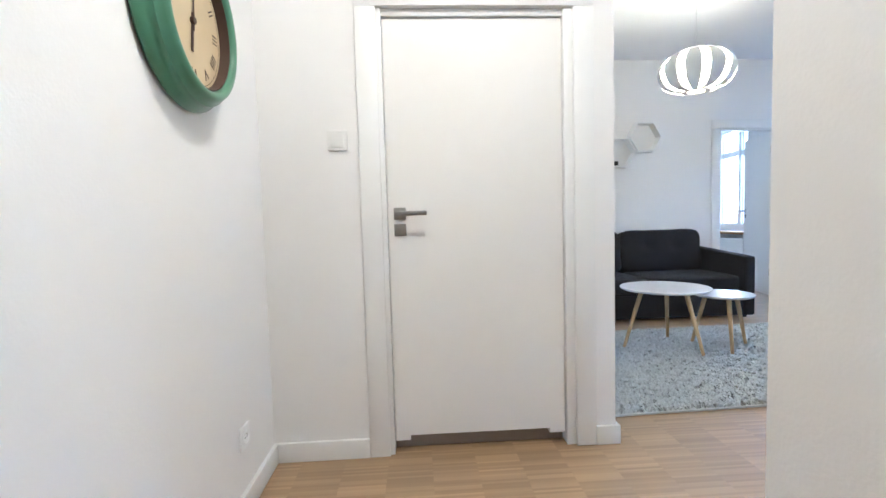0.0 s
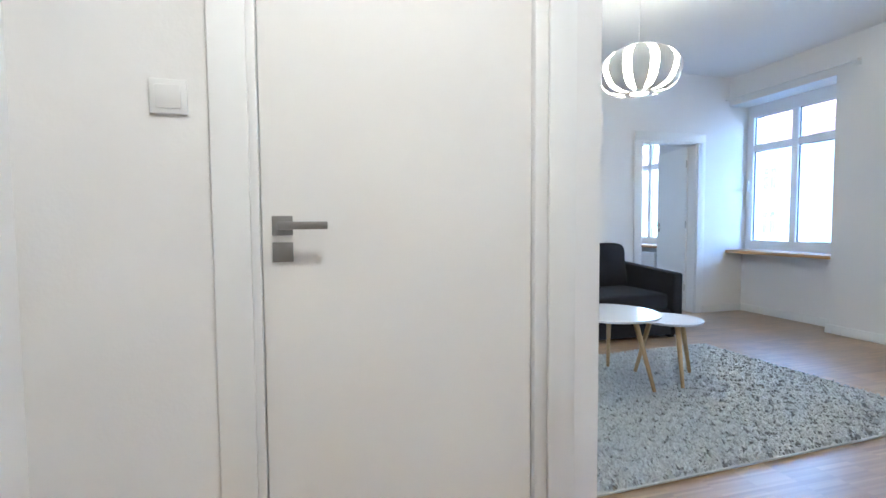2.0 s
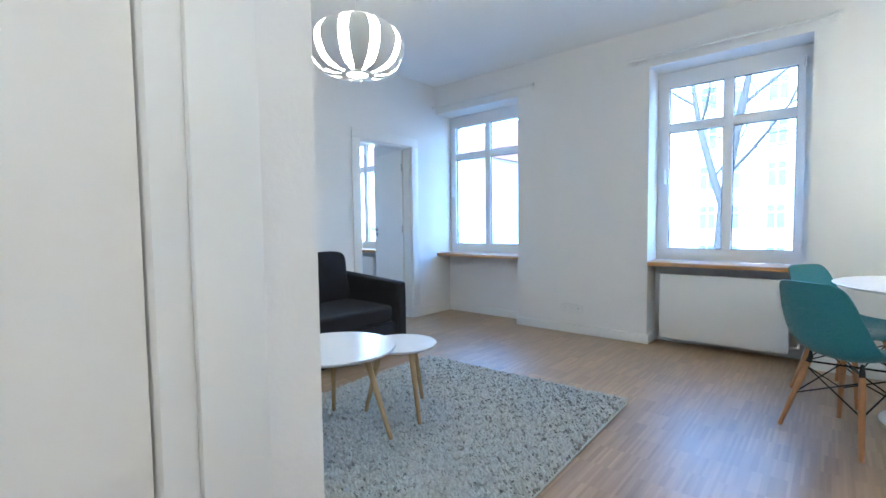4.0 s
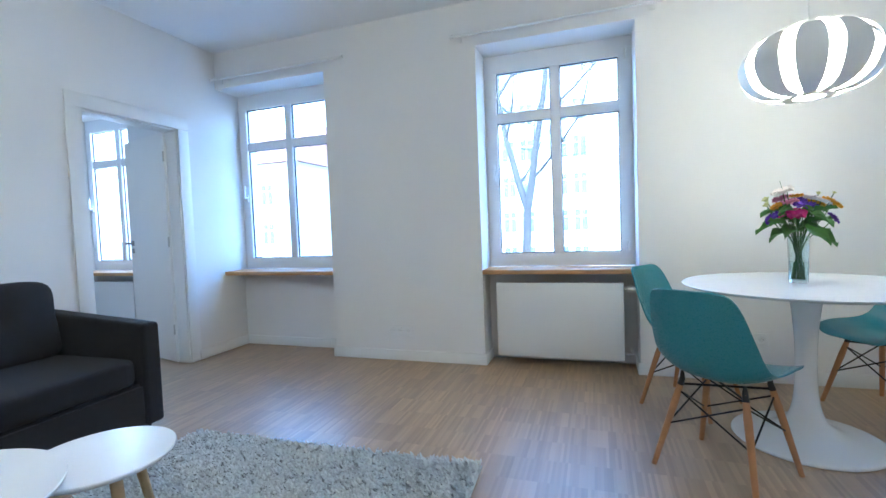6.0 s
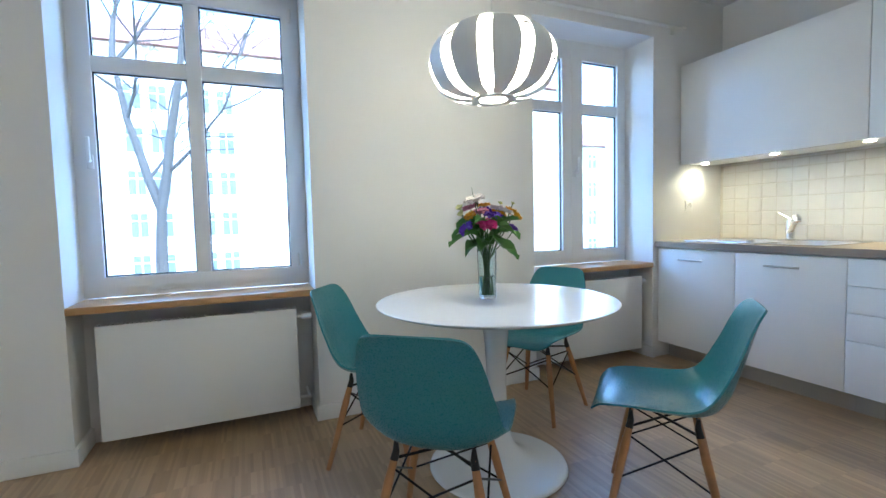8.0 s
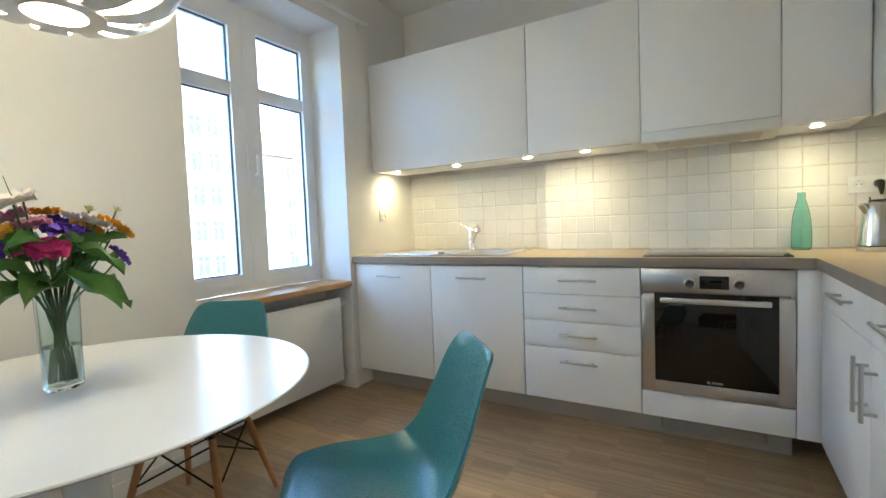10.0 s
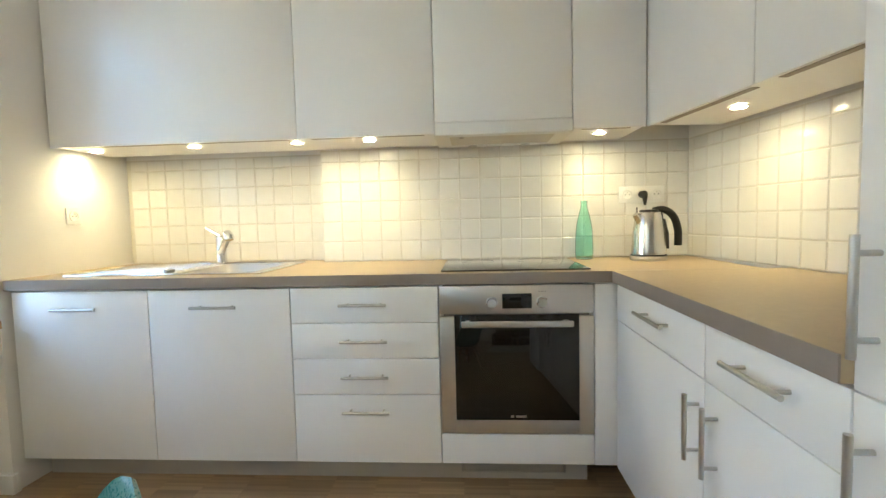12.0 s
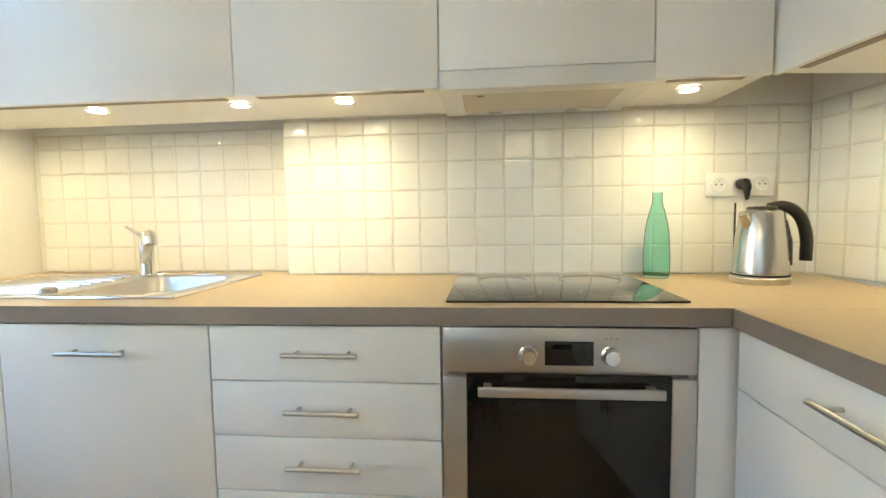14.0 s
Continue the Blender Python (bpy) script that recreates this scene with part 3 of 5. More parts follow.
# wall clock in the hall
CX = (HL, 2.393, 1.594)
clock = thing("wall_clock", "large round wall clock with a green rim and cream dial", "clock", Matrix.Translation(CX) @ pose(0, 0, 0, 0, 90, 0) @ pose(0, 0, 0, 0, 0, 90))
R = 0.247
rim = [(R - 0.035, 0.004), (R - 0.006, 0.005), (R, 0.012), (R - 0.002, 0.024), (R - 0.012, 0.034), (R - 0.017, 0.042), (R - 0.018, 0.054), (R - 0.026, 0.062), (R - 0.030, 0.070), (R - 0.036, 0.078), (R - 0.044, 0.081), (R - 0.054, 0.078), (R - 0.060, 0.070), (R - 0.062, 0.034), (R - 0.035, 0.004)]
part("rim", lathe(rim, 96), CLOCKGREEN, clock)
part("inner_ring", lathe([(R - 0.0625, 0.066), (R - 0.0655, 0.066), (R - 0.0655, 0.036), (R - 0.0625, 0.036), (R - 0.0625, 0.066)], 72), CLOCKDARK, clock, "dark brown inner ring")
part("back", lathe([(0, 0.001), (R - 0.034, 0.001), (R - 0.034, 0.030), (0, 0.030)], 48), CLOCKDARK, clock, "dark clock back")
dial = part("dial", lathe([(0, 0.036), (R - 0.066, 0.036), (R - 0.066, 0.032), (0, 0.032)], 72), CLOCKFACE, clock, "aged cream dial")
NUM = ["XII", "I", "II", "III", "IIII", "V", "VI", "VII", "VIII", "IX", "X", "XI"]


def lettering(text, size, m, mat, parent, name="numeral", depth=0.0004):
    cu = bpy.data.curves.new(name, "FONT")
    cu.body, cu.size, cu.align_x, cu.align_y, cu.extrude = text, size, "CENTER", "CENTER", depth
    tmp = bpy.data.objects.new("tmp", cu)
    me = bpy.data.meshes.new_from_object(tmp)
    bpy.data.objects.remove(tmp)
    me.materials.append(mat)
    ob = new(name, me)
    ob.parent = parent
    ob.matrix_basis = m
    return ob


for k, s in enumerate(NUM):
    a = math.pi / 2 - k * math.pi / 6
    lettering(s, 0.042, pose(0.142 * math.cos(a), 0.142 * math.sin(a), 0.0368, 0, 0, -30 * k), CLOCKDARK, dial)
part("minute_track", lathe([(0.171, 0.0364), (0.1725, 0.0364), (0.1725, 0.0361), (0.171, 0.0361), (0.171, 0.0364)], 64), CLOCKDARK, dial)
part("hour_hand", box(-0.006, 0.006, -0.022, 0.088, 0.039, 0.0405, m=pose(0, 0, 0, 0, 0, 172)), CLOCKDARK, clock, "dark hour hand")
part("minute_hand", box(-0.0035, 0.0035, -0.027, 0.138, 0.042, 0.0435, m=pose(0, 0, 0, 0, 0, -4)), CLOCKDARK, clock, "dark minute hand")
part("hub", lathe([(0, 0.046), (0.010, 0.046), (0.010, 0.0362), (0, 0.0362)], 20), CLOCKDARK, clock)

# hexagonal shelves on the wall behind the sofa
def hex_shelf(x, z):
    root = thing("hexagonal_shelf", "white hexagonal wall shelf", "shelf", pose(x, YN, z), group="hexagonal shelves")
    ro, ri, d = 0.185, 0.167, 0.11
    for k in range(6):
        bm = bmesh.new()
        a0, a1 = k * math.pi / 3, (k + 1) * math.pi / 3
        ring = [(ro * math.cos(a0), ro * math.sin(a0)), (ro * math.cos(a1), ro * math.sin(a1)), (ri * math.cos(a1), ri * math.sin(a1)), (ri * math.cos(a0), ri * math.sin(a0))]
        f = [bm.verts.new((p[0], -d, p[1])) for p in ring]
        b = [bm.verts.new((p[0], -0.001, p[1])) for p in ring]
        bm.faces.new(f)
        bm.faces.new(b[::-1])
        for q in range(4):
            bm.faces.new((f[q], b[q], b[(q + 1) % 4], f[(q + 1) % 4]))
        part("board", bm, GLOSS, root, "", False)
    return root


hex_shelf(3.475, 1.890)
hex_shelf(3.185, 1.725)
ornament = thing("small_box", "small dark box standing in a hexagonal shelf", "box", pose(3.145, YN - 0.05, 1.725 - 0.144))
part("body", box(-0.026, 0.026, -0.026, 0.026, 0, 0.05, 0.004), RUBBER, ornament)

# sofa
sofa = thing("sofa", "charcoal fabric two-seat sofa with loose back cushions", "sofa", pose(3.115, 5.615, 0))
SX, SY0, SY1 = 1.03, -0.37, 0.50
part("base", box(-SX + 0.11, SX - 0.11, SY0 + 0.025, SY1, 0.025, 0.27, 0.015), FABRIC, sofa)
part("front_apron", box(-SX + 0.112, SX - 0.112, SY0, SY0 + 0.024, 0.03, 0.255, 0.010), FABRIC, sofa)
for s in (-1, 1):
    bm = box(s * SX - (0.105 if s > 0 else 0), s * SX + (0.105 if s < 0 else 0), SY0 - 0.01, SY1, 0.025, 0.60, 0.022, 4)
    for v in bm.verts:
        if v.co.z > 0.4:
            v.co.z += 0.055 * (v.co.y - SY0) / (SY1 - SY0)
    part("armrest", bm, FABRIC, sofa)
    part("seat_cushion", pillow(min(0.003, s * (SX - 0.11)), max(-0.003, s * (SX - 0.11)) if s > 0 else -0.003, SY0 - 0.005, SY1 - 0.16, 0.265, 0.415, 9.0, 9, 0.01, s), FABRIC, sofa, smooth=60)
    bm = pillow(min(0.005 * s, s * (SX - 0.13)), max(0.005 * s, s * (SX - 0.13)), -0.085, 0.085, 0, 0.46, 9.0, 14, 0.03, 3 + s)
    cxs = s * (SX - 0.13) / 2
    for v in bm.verts:
        if v.co.y < 0:
            for bx in (-0.16, 0.16):
                dd = (v.co.x - cxs - bx) ** 2 + (v.co.z - 0.28) ** 2
                v.co.y += 0.035 * math.exp(-dd / 0.003) + 0.010 * math.exp(-((v.co.x - cxs - bx) ** 2) / 0.0008) * (1 if v.co.z > 0.28 else 0)
    bmesh.ops.transform(bm, matrix=pose(0, 0.29, 0.395, -12, 0, 0), verts=bm.verts)
    cu = part("back_cushion", bm, FABRIC, sofa, smooth=60)
part("backrest", box(-SX + 0.11, SX - 0.11, SY1 - 0.12, SY1, 0.27, 0.78, 0.03, 3), FABRIC, sofa)
for x in (-0.95, 0.95):
    for y in (-0.31, 0.40):
        part("foot", box(x - 0.025, x + 0.025, y - 0.025, y + 0.025, 0.0, 0.026), RUBBER, sofa)


def coffee_table(x, y, h, r, leg, turn, label):
    root = thing("coffee_table", label, "coffee table", pose(x, y, 0.035, 0, 0, turn), group="coffee tables")
    part("tabletop", lathe([(0, h - 0.018), (r - 0.012, h - 0.018), (r - 0.002, h - 0.010), (r, h - 0.004), (r - 0.002, h), (0, h)], 72), TULIP, root)
    for k in range(3):
        a = k * 2 * math.pi / 3
        c, s = math.cos(a), math.sin(a)
        part("leg", tube([(leg * 0.56 * c, leg * 0.56 * s, h - 0.019), (leg * c, leg * s, 0.0)], [0.017, 0.011], 16), PALEWOOD, root, "pale oak tapered leg")
    return root


coffee_table(2.725, 4.33, 0.450, 0.312, 0.30, 56, "round white coffee table on three pale oak legs")
coffee_table(3.138, 4.265, 0.395, 0.200, 0.21, 11, "small round white coffee table on three pale oak legs")

# shaggy rug
rug = thing("rug", "blue-grey shaggy rug on the parquet", "rug", pose(2.935, 4.08, 0, 0, 0, 2.0))
RW, RD = 1.16, 0.785
part("backing", box(-RW, RW, -RD, RD, 0.0005, 0.012, 0.004), RUGBASE, rug)
rng = np.random.default_rng(7)
NT = 60000
base = np.stack([rng.uniform(-RW + 0.004, RW - 0.004, NT), rng.uniform(-RD + 0.004, RD - 0.004, NT), np.full(NT, 0.010)], 1)
fold = 0.5 * np.sin(base[:, 0] * 55 + 4 * np.sin(base[:, 1] * 31)) + 0.5 * np.sin(base[:, 1] * 62 + 3 * np.sin(base[:, 0] * 23))
lean = rng.uniform(0, 2 * np.pi, NT) * 0.55 + fold * 1.1
tip = base + np.stack([np.cos(lean) * 0.022, np.sin(lean) * 0.022, rng.uniform(0.016, 0.030, NT) + 0.004 * fold], 1)
wide = 0.0052
ca, sa = np.cos(lean + np.pi / 2) * wide, np.sin(lean + np.pi / 2) * wide
off = np.stack([ca, sa, 0 * ca], 1)
midp = (base + tip) / 2 + np.array([0, 0, 0.006])
verts = np.stack([base - off * 0.7, base + off * 0.7, midp + off, midp - off, tip], 1).reshape(-1, 3)
ids = np.arange(NT) * 5
faces = [tuple(f) for f in np.stack([ids, ids + 1, ids + 2, ids + 3], 1).tolist()] + [tuple(f) for f in np.stack([ids + 3, ids + 2, ids + 4], 1).tolist()]
me = bpy.data.meshes.new("pile")
me.from_pydata(verts.tolist(), [], faces)
me.materials.append(PILE)
pile = new("pile", me)
pile.parent = rug
tagged(pile, "tufted blue-grey pile", kind="stuff")

# ---- dining place ----
TX, TY, TZ = 4.765, 1.905, 0.746
table = thing("dining_table", "round white tulip table with a flared pedestal", "table", pose(TX, TY, 0))
part("tabletop", lathe([(0, TZ - 0.026), (0.43, TZ - 0.026), (0.495, TZ - 0.016), (0.515, TZ - 0.006), (0.518, TZ - 0.003), (0.515, TZ), (0, TZ)], 120), TULIP, table)
ped = smooth_curve([(0.305, 0.006, 0), (0.295, 0.016, 0), (0.24, 0.026, 0), (0.15, 0.045, 0), (0.085, 0.09, 0), (0.055, 0.17, 0), (0.045, 0.28, 0), (0.043, 0.40, 0), (0.050, 0.55, 0), (0.066, 0.68, 0), (0.085, TZ - 0.027, 0)], 5)
part("pedestal", lathe([(0, 0.0), (0.300, 0.0)] + [(p.x, p.y) for p in ped] + [(0, TZ - 0.027)], 96), TULIP, table, smooth=50)


def chair_shell():
    prof = smooth_curve([(0.243, 0.408, 0.118), (0.243, 0.416, 0.160), (0.230, 0.427, 0.194), (0.195, 0.434, 0.220), (0.11, 0.434, 0.234), (0.0, 0.423, 0.238), (-0.09, 0.418, 0.237), (-0.155, 0.440, 0.232), (-0.195, 0.495, 0.226), (-0.220, 0.570, 0.217), (-0.240, 0.640, 0.206), (-0.258, 0.710, 0.191), (-0.272, 0.760, 0.173), (-0.281, 0.788, 0.150), (-0.286, 0.801, 0.115)], 4)
    n, w = len(prof), 17
    bm = bmesh.new()
    top, pts = [], []
    for i, p in enumerate(prof):
        a, b = prof[max(i - 1, 0)], prof[min(i + 1, n - 1)]
        d = Vector((0, b.x - a.x, b.y - a.y)).normalized()
        nrm = Vector((0, d.z, -d.y))
        t = i / (n - 1)
        curl = 0.050 * math.sin(math.pi * t) ** 1.1 + 0.022 * math.exp(-((t - 0.5) / 0.13) ** 2)
        curl *= min(1.0, t / 0.20) ** 1.5
        row = []
        for j in range(w):
            u = 2 * j / (w - 1) - 1
            row.append(Vector((p.z * 0.95 * u, p.x, p.y)) + nrm * curl * abs(u) ** 2.6)
        pts.append(row)
    for row in pts:
        top.append([bm.verts.new(q) for q in row])
    for r0, r1 in zip(top, top[1:]):
        for j in range(w - 1):
            bm.faces.new((r0[j], r0[j + 1], r1[j + 1], r1[j]))
    bmesh.ops.recalc_face_normals(bm, faces=bm.faces)
    bmesh.ops.solidify(bm, geom=list(bm.faces), thickness=0.007)
    return bm


def chair(m):
    root = thing("dining_chair", "teal moulded shell chair on wooden dowel legs with black wire bracing", "chair", m, group="chairs round the table")
    part("shell", chair_shell(), TEAL, root, "glossy teal plastic seat shell", 80)
    tops, feet = {}, {}
    for sx in (-1, 1):
        for sy in (-1, 1):
            tops[sx, sy], feet[sx, sy] = Vector((sx * 0.125, sy * 0.105 + 0.005, 0.385)), Vector((sx * 0.205, sy * 0.192, 0.0))
            a, b = tops[sx, sy], feet[sx, sy]
            part("leg", tube([a, a.lerp(b, 0.25), a.lerp(b, 0.94), b], [0.011, 0.0155, 0.011, 0.0105], 14), BEECH, root, "beech dowel leg")
            part("bracket", tube([a + Vector((0, 0, 0.034)), a, a.lerp(b, 0.07)], [0.006, 0.0115, 0.0135], 12), RUBBER, root, "black leg bracket")
    def rod(p, q, r=0.0038):
        part("brace", tube([p, q], r, 8), BLACKWIRE, root, "black wire brace")
    for s in (-1, 1):
        for (a, b) in (((s, -1), (s, 1)), ((-1, s), (1, s))):
            rod(tops[a].lerp(feet[a], 0.13), tops[b].lerp(feet[b], 0.52))
            rod(tops[b].lerp(feet[b], 0.13), tops[a].lerp(feet[a], 0.52))
    rod(tops[-1, -1].lerp(feet[-1, -1], 0.06), tops[1, 1].lerp(feet[1, 1], 0.06), 0.005)
    rod(tops[-1, 1].lerp(feet[-1, 1], 0.06), tops[1, -1].lerp(feet[1, -1], 0.06), 0.005)
    return root


def facing(x, y, dx, dy):
    return pose(x, y, 0, 0, 0, math.degrees(math.atan2(-dx, dy))) @ Matrix.Scale(0.995, 4)


first = chair(facing(4.365, 2.335, 0.77, -0.63))
copy_thing(first, facing(5.115, 2.335, -0.56, -0.83))
copy_thing(first, facing(5.21, 1.372, -0.41, 0.91))
copy_thing(first, facing(4.216, 1.516, 0.74, 0.67))

# glass vase and bouquet
VX, VY = 4.805, 1.92
vase = thing("vase", "clear ribbed glass vase half filled with water", "vase", pose(VX, VY, TZ + 0.0005))
VP = [(0.0, 0.0), (0.036, 0.0), (0.039, 0.006), (0.040, 0.10), (0.043, 0.222), (0.0405, 0.222), (0.0375, 0.10), (0.0365, 0.012), (0, 0.012)]
bm = lathe(VP, 48)
for v in bm.verts:
    a = math.atan2(v.co.y, v.co.x)
    rr = math.hypot(v.co.x, v.co.y)
    if rr > 0.038:
        k = 1 + 0.02 * math.sin(a * 9 + v.co.z * 45)
        v.co.x *= k
        v.co.y *= k
part("glass", bm, GLASS, vase, smooth=60)
part("water", lathe([(0, 0.0125), (0.036, 0.0125), (0.0372, 0.10), (0, 0.10)], 32), WATER, vase)


def blossom(root, c, r, mat, kind, seed):
    rg = random.Random(seed)
    bm = bmesh.new()
    layers = {"rose": ((9, 1.0, 0.25), (8, 0.8, 0.55), (6, 0.55, 0.85)), "open": ((7, 1.0, 0.15), (6, 0.75, 0.5)), "bud": ((5, 0.6, 1.1), (4, 0.4, 1.3))}[kind]
    axis = (Vector(c) - Vector((0, 0, 0.16))).normalized()
    q = axis.to_track_quat("Z", "Y").to_matrix().to_4x4()
    for n, reach, up in layers:
        for k in range(n):
            a = 2 * math.pi * (k + rg.random() * 0.5) / n
            L, W = r * reach * rg.uniform(0.9, 1.15), r * reach * rg.uniform(0.42, 0.58)
            own = bmesh.new()
            g = []
            for i in range(5):
                t = i / 4
                w = W * math.sin(math.pi * (0.12 + 0.80 * t)) ** 0.7
                row = []
                for j in range(4):
                    u = j / 1.5 - 1
                    h = L * up * t * 0.8 + 0.25 * L * u * u * t + rg.uniform(-0.03, 0.03) * r
                    row.append(own.verts.new((L * (0.08 + 0.92 * t), w * u, h - 0.18 * L * t**3)))
                g.append(row)
            for r0, r1 in zip(g, g[1:]):
                for j in range(3):
                    own.faces.new((r0[j], r0[j + 1], r1[j + 1], r1[j]))
            bmesh.ops.transform(own, matrix=Matrix.Translation(c) @ q @ Matrix.Rotation(a, 4, "Z"), verts=own.verts)
            joined(bm, own)
    me = mesh_of(bm, "flower", mat, 70)
    ob = new("flower", me)
    ob.parent = root
    return ob


bouquet = thing("bouquet", "mixed bouquet of white, pink, violet and orange flowers with green leaves", "flowers", pose(VX, VY, TZ + 0.0145) @ Matrix.Diagonal((0.88, 0.88, 1.0, 1.0)))
FL = [
    ((-0.045, 0.085, 0.365), 0.050, WHITEFLOWER, "rose"), ((-0.010, 0.055, 0.372), 0.034, WHITEFLOWER, "rose"), ((-0.03, 0.05, 0.315), 0.040, ROSEFLOWER, "rose"),
    ((-0.075, 0.035, 0.275), 0.046, PINKFLOWER, "rose"), ((-0.055, -0.005, 0.300), 0.044, VIOLETFLOWER, "open"), ((-0.02, -0.035, 0.305), 0.044, VIOLETFLOWER, "open"),
    ((-0.04, -0.085, 0.318), 0.044, WHITEFLOWER, "rose"), ((0.00, -0.06, 0.330), 0.036, WHITEFLOWER, "rose"), ((-0.03, -0.135, 0.305), 0.046, YELLOWFLOWER, "rose"),
    ((-0.055, 0.115, 0.300), 0.030, YELLOWFLOWER, "rose"), ((-0.045, 0.135, 0.262), 0.038, VIOLETFLOWER, "open"), ((0.02, 0.00, 0.345), 0.034, YELLOWFLOWER, "rose"),
    ((-0.02, 0.150, 0.330), 0.034, CREAMBUD, "bud"), ((-0.04, 0.155, 0.305), 0.030, CREAMBUD, "bud"), ((-0.02, -0.145, 0.255), 0.034, VIOLETFLOWER, "open"),
    ((0.05, 0.06, 0.335), 0.044, ROSEFLOWER, "rose"), ((0.075, -0.03, 0.320), 0.044, VIOLETFLOWER, "open"), ((0.06, -0.10, 0.300), 0.044, YELLOWFLOWER, "rose"),
    ((0.08, 0.10, 0.295), 0.040, WHITEFLOWER, "rose"), ((0.095, 0.02, 0.275), 0.042, PINKFLOWER, "rose"), ((0.03, -0.10, 0.352), 0.022, CREAMBUD, "bud"), ((0.01, -0.16, 0.352), 0.018, CREAMBUD, "bud"),
]
for k, (c, r, mt, kd) in enumerate(FL):
    c = (c[0], c[1], c[2] + (0.050 if c[2] > 0.295 else 0.034))
    blossom(bouquet, c, r, mt, kd, k)
    rg = random.Random(100 + k)
    a = rg.uniform(0, 6.28)
    foot = Vector((0.022 * math.cos(a), 0.022 * math.sin(a), 0.004))
    neck = Vector((c[0] * 0.16, c[1] * 0.16, 0.17))
    part("stem", tube(smooth_curve([foot, neck, Vector(c) * 0.8 + Vector((0, 0, 0.02)), Vector(c)], 3), 0.0026, 6), STEM, bouquet)


def leaf_blade(c, d, L, W, seed):
    rg = random.Random(seed)
    bm = bmesh.new()
    g = []
    for i in range(8):
        t = i / 7
        w = W * math.sin(math.pi * (0.05 + 0.95 * t) ** 0.8) if t < 1 else 0.0
        row = []
        for j in range(5):
            u = j / 2 - 1
            row.append(bm.verts.new((L * t, max(w, 0.001) * u, 0.018 * abs(u) - 0.35 * L * t * t + 0.01 * math.sin(9 * t + seed) * u)))
        g.append(row)
    for r0, r1 in zip(g, g[1:]):
        for j in range(4):
            bm.faces.new((r0[j], r0[j + 1], r1[j + 1], r1[j]))
    yaw = math.atan2(d[1], d[0])
    pitch = math.atan2(d[2], math.hypot(d[0], d[1]))
    bmesh.ops.transform(bm, matrix=Matrix.Translation(c) @ Matrix.Rotation(yaw, 4, "Z") @ Matrix.Rotation(-pitch, 4, "Y") @ Matrix.Rotation(rg.uniform(-0.5, 0.5), 4, "X"), verts=bm.verts)
    me = mesh_of(bm, "leaf", LEAF, 70)
    ob = new("leaf", me)
    ob.parent = bouquet
    return ob


rg = random.Random(5)
for k in range(17):
    a = k * 2.39996
    z = 0.225 + 0.11 * rg.random()
    rr = 0.03 + 0.04 * rg.random()
    leaf_blade((rr * math.cos(a), rr * math.sin(a), z), (math.cos(a), math.sin(a), rg.uniform(-0.15, 0.7)), rg.uniform(0.09, 0.14), rg.uniform(0.018, 0.034), k)
for k, (dx, dy, dz) in enumerate(((-0.5, 1.0, -0.1), (-0.9, 0.6, 0.0), (-0.5, -0.9, -0.35), (-0.8, -0.5, -0.2), (0.3, -1.0, 0.1))):
    leaf_blade((0.03 * dx, 0.03 * dy, 0.245), (dx, dy, dz), 0.15, 0.046, 50 + k)
part("twig", tube([(-0.02, 0.06, 0.40), (-0.03, 0.085, 0.44), (-0.03, 0.095, 0.475)], [0.0016, 0.0013, 0.0008], 5), STEM, bouquet)


# ---- kitchen ----
WT, WB, FT = 0.900, 0.856, 0.849


def bar_handle(parent, c, length, upright=False):
    """Satin bar on two posts, on a front that faces local +y."""
    x, y, z = c
    h = length / 2
    d = Vector((0, 0, 1)) if upright else Vector((1, 0, 0))
    o = Vector((x, y + 0.034, z))
    bm = tube([o - d * h, o + d * h], 0.006, 14)
    for s in (-0.7, 0.7):
        p = Vector((x, y, z)) + d * h * s
        tube([p, p + Vector((0, 0.030, 0))], 0.0045, 10, bm=bm)
    return part("handle", bm, NICKEL, parent, "satin steel bar handle")


def front(root, x0, x1, z0, z1, name="door", y=0.0, handle=None):
    d = part(name, box(x0 + 0.0015, x1 - 0.0015, y - 0.018, y, z0 + 0.0015, z1 - 0.0015, 0.0015, 2), FRONT, root)
    if handle:
        hx, hz, hl, up = handle
        bar_handle(d, (hx, y, hz), hl, up)
    return d


def base_unit(x0, x1, fronts, m, label, name="base_cabinet", back=-0.56):
    root = thing(name, label, "cabinet", m @ Matrix.Translation((x0, 0, 0)), group="base cabinets")
    W = x1 - x0
    part("body", box(0.0, W, back, -0.0195, 0.125, FT, 0.0), FRONT, root, "", False)
    part("plinth", box(0.0, W, -0.136, -0.120, 0.0, 0.1245), PLINTH, root, "grey plinth", False)
    for nm, a, b, z0, z1, h in fronts:
        front(root, a, b, z0, z1, nm, 0.0, h)
    return root


ID = Matrix.Identity(4)
base_unit(4.986, 5.585, [("door", 0, 0.599, 0.128, FT, (0.302, 0.775, 0.19, False))], ID, "white base cabinet with one door under the drainer")
base_unit(4.386, 4.985, [("door", 0, 0.599, 0.128, FT, (0.306, 0.778, 0.19, False))], ID, "white base cabinet with one door under the sink")
base_unit(3.786, 4.385, [("drawer", 0, 0.599, z0, z1, (0.297, hz, 0.19, False)) for z0, z1, hz in ((0.704, FT, 0.781), (0.558, 0.704, 0.635), (0.411, 0.558, 0.491), (0.128, 0.411, 0.348))], ID, "white base cabinet with four drawers", "drawer_cabinet")
housing = base_unit(3.182, 3.785, [("drawer", 0, 0.603, 0.128, 0.252, None)], ID, "white oven housing cabinet with a drawer below", "oven_cabinet", -0.555)
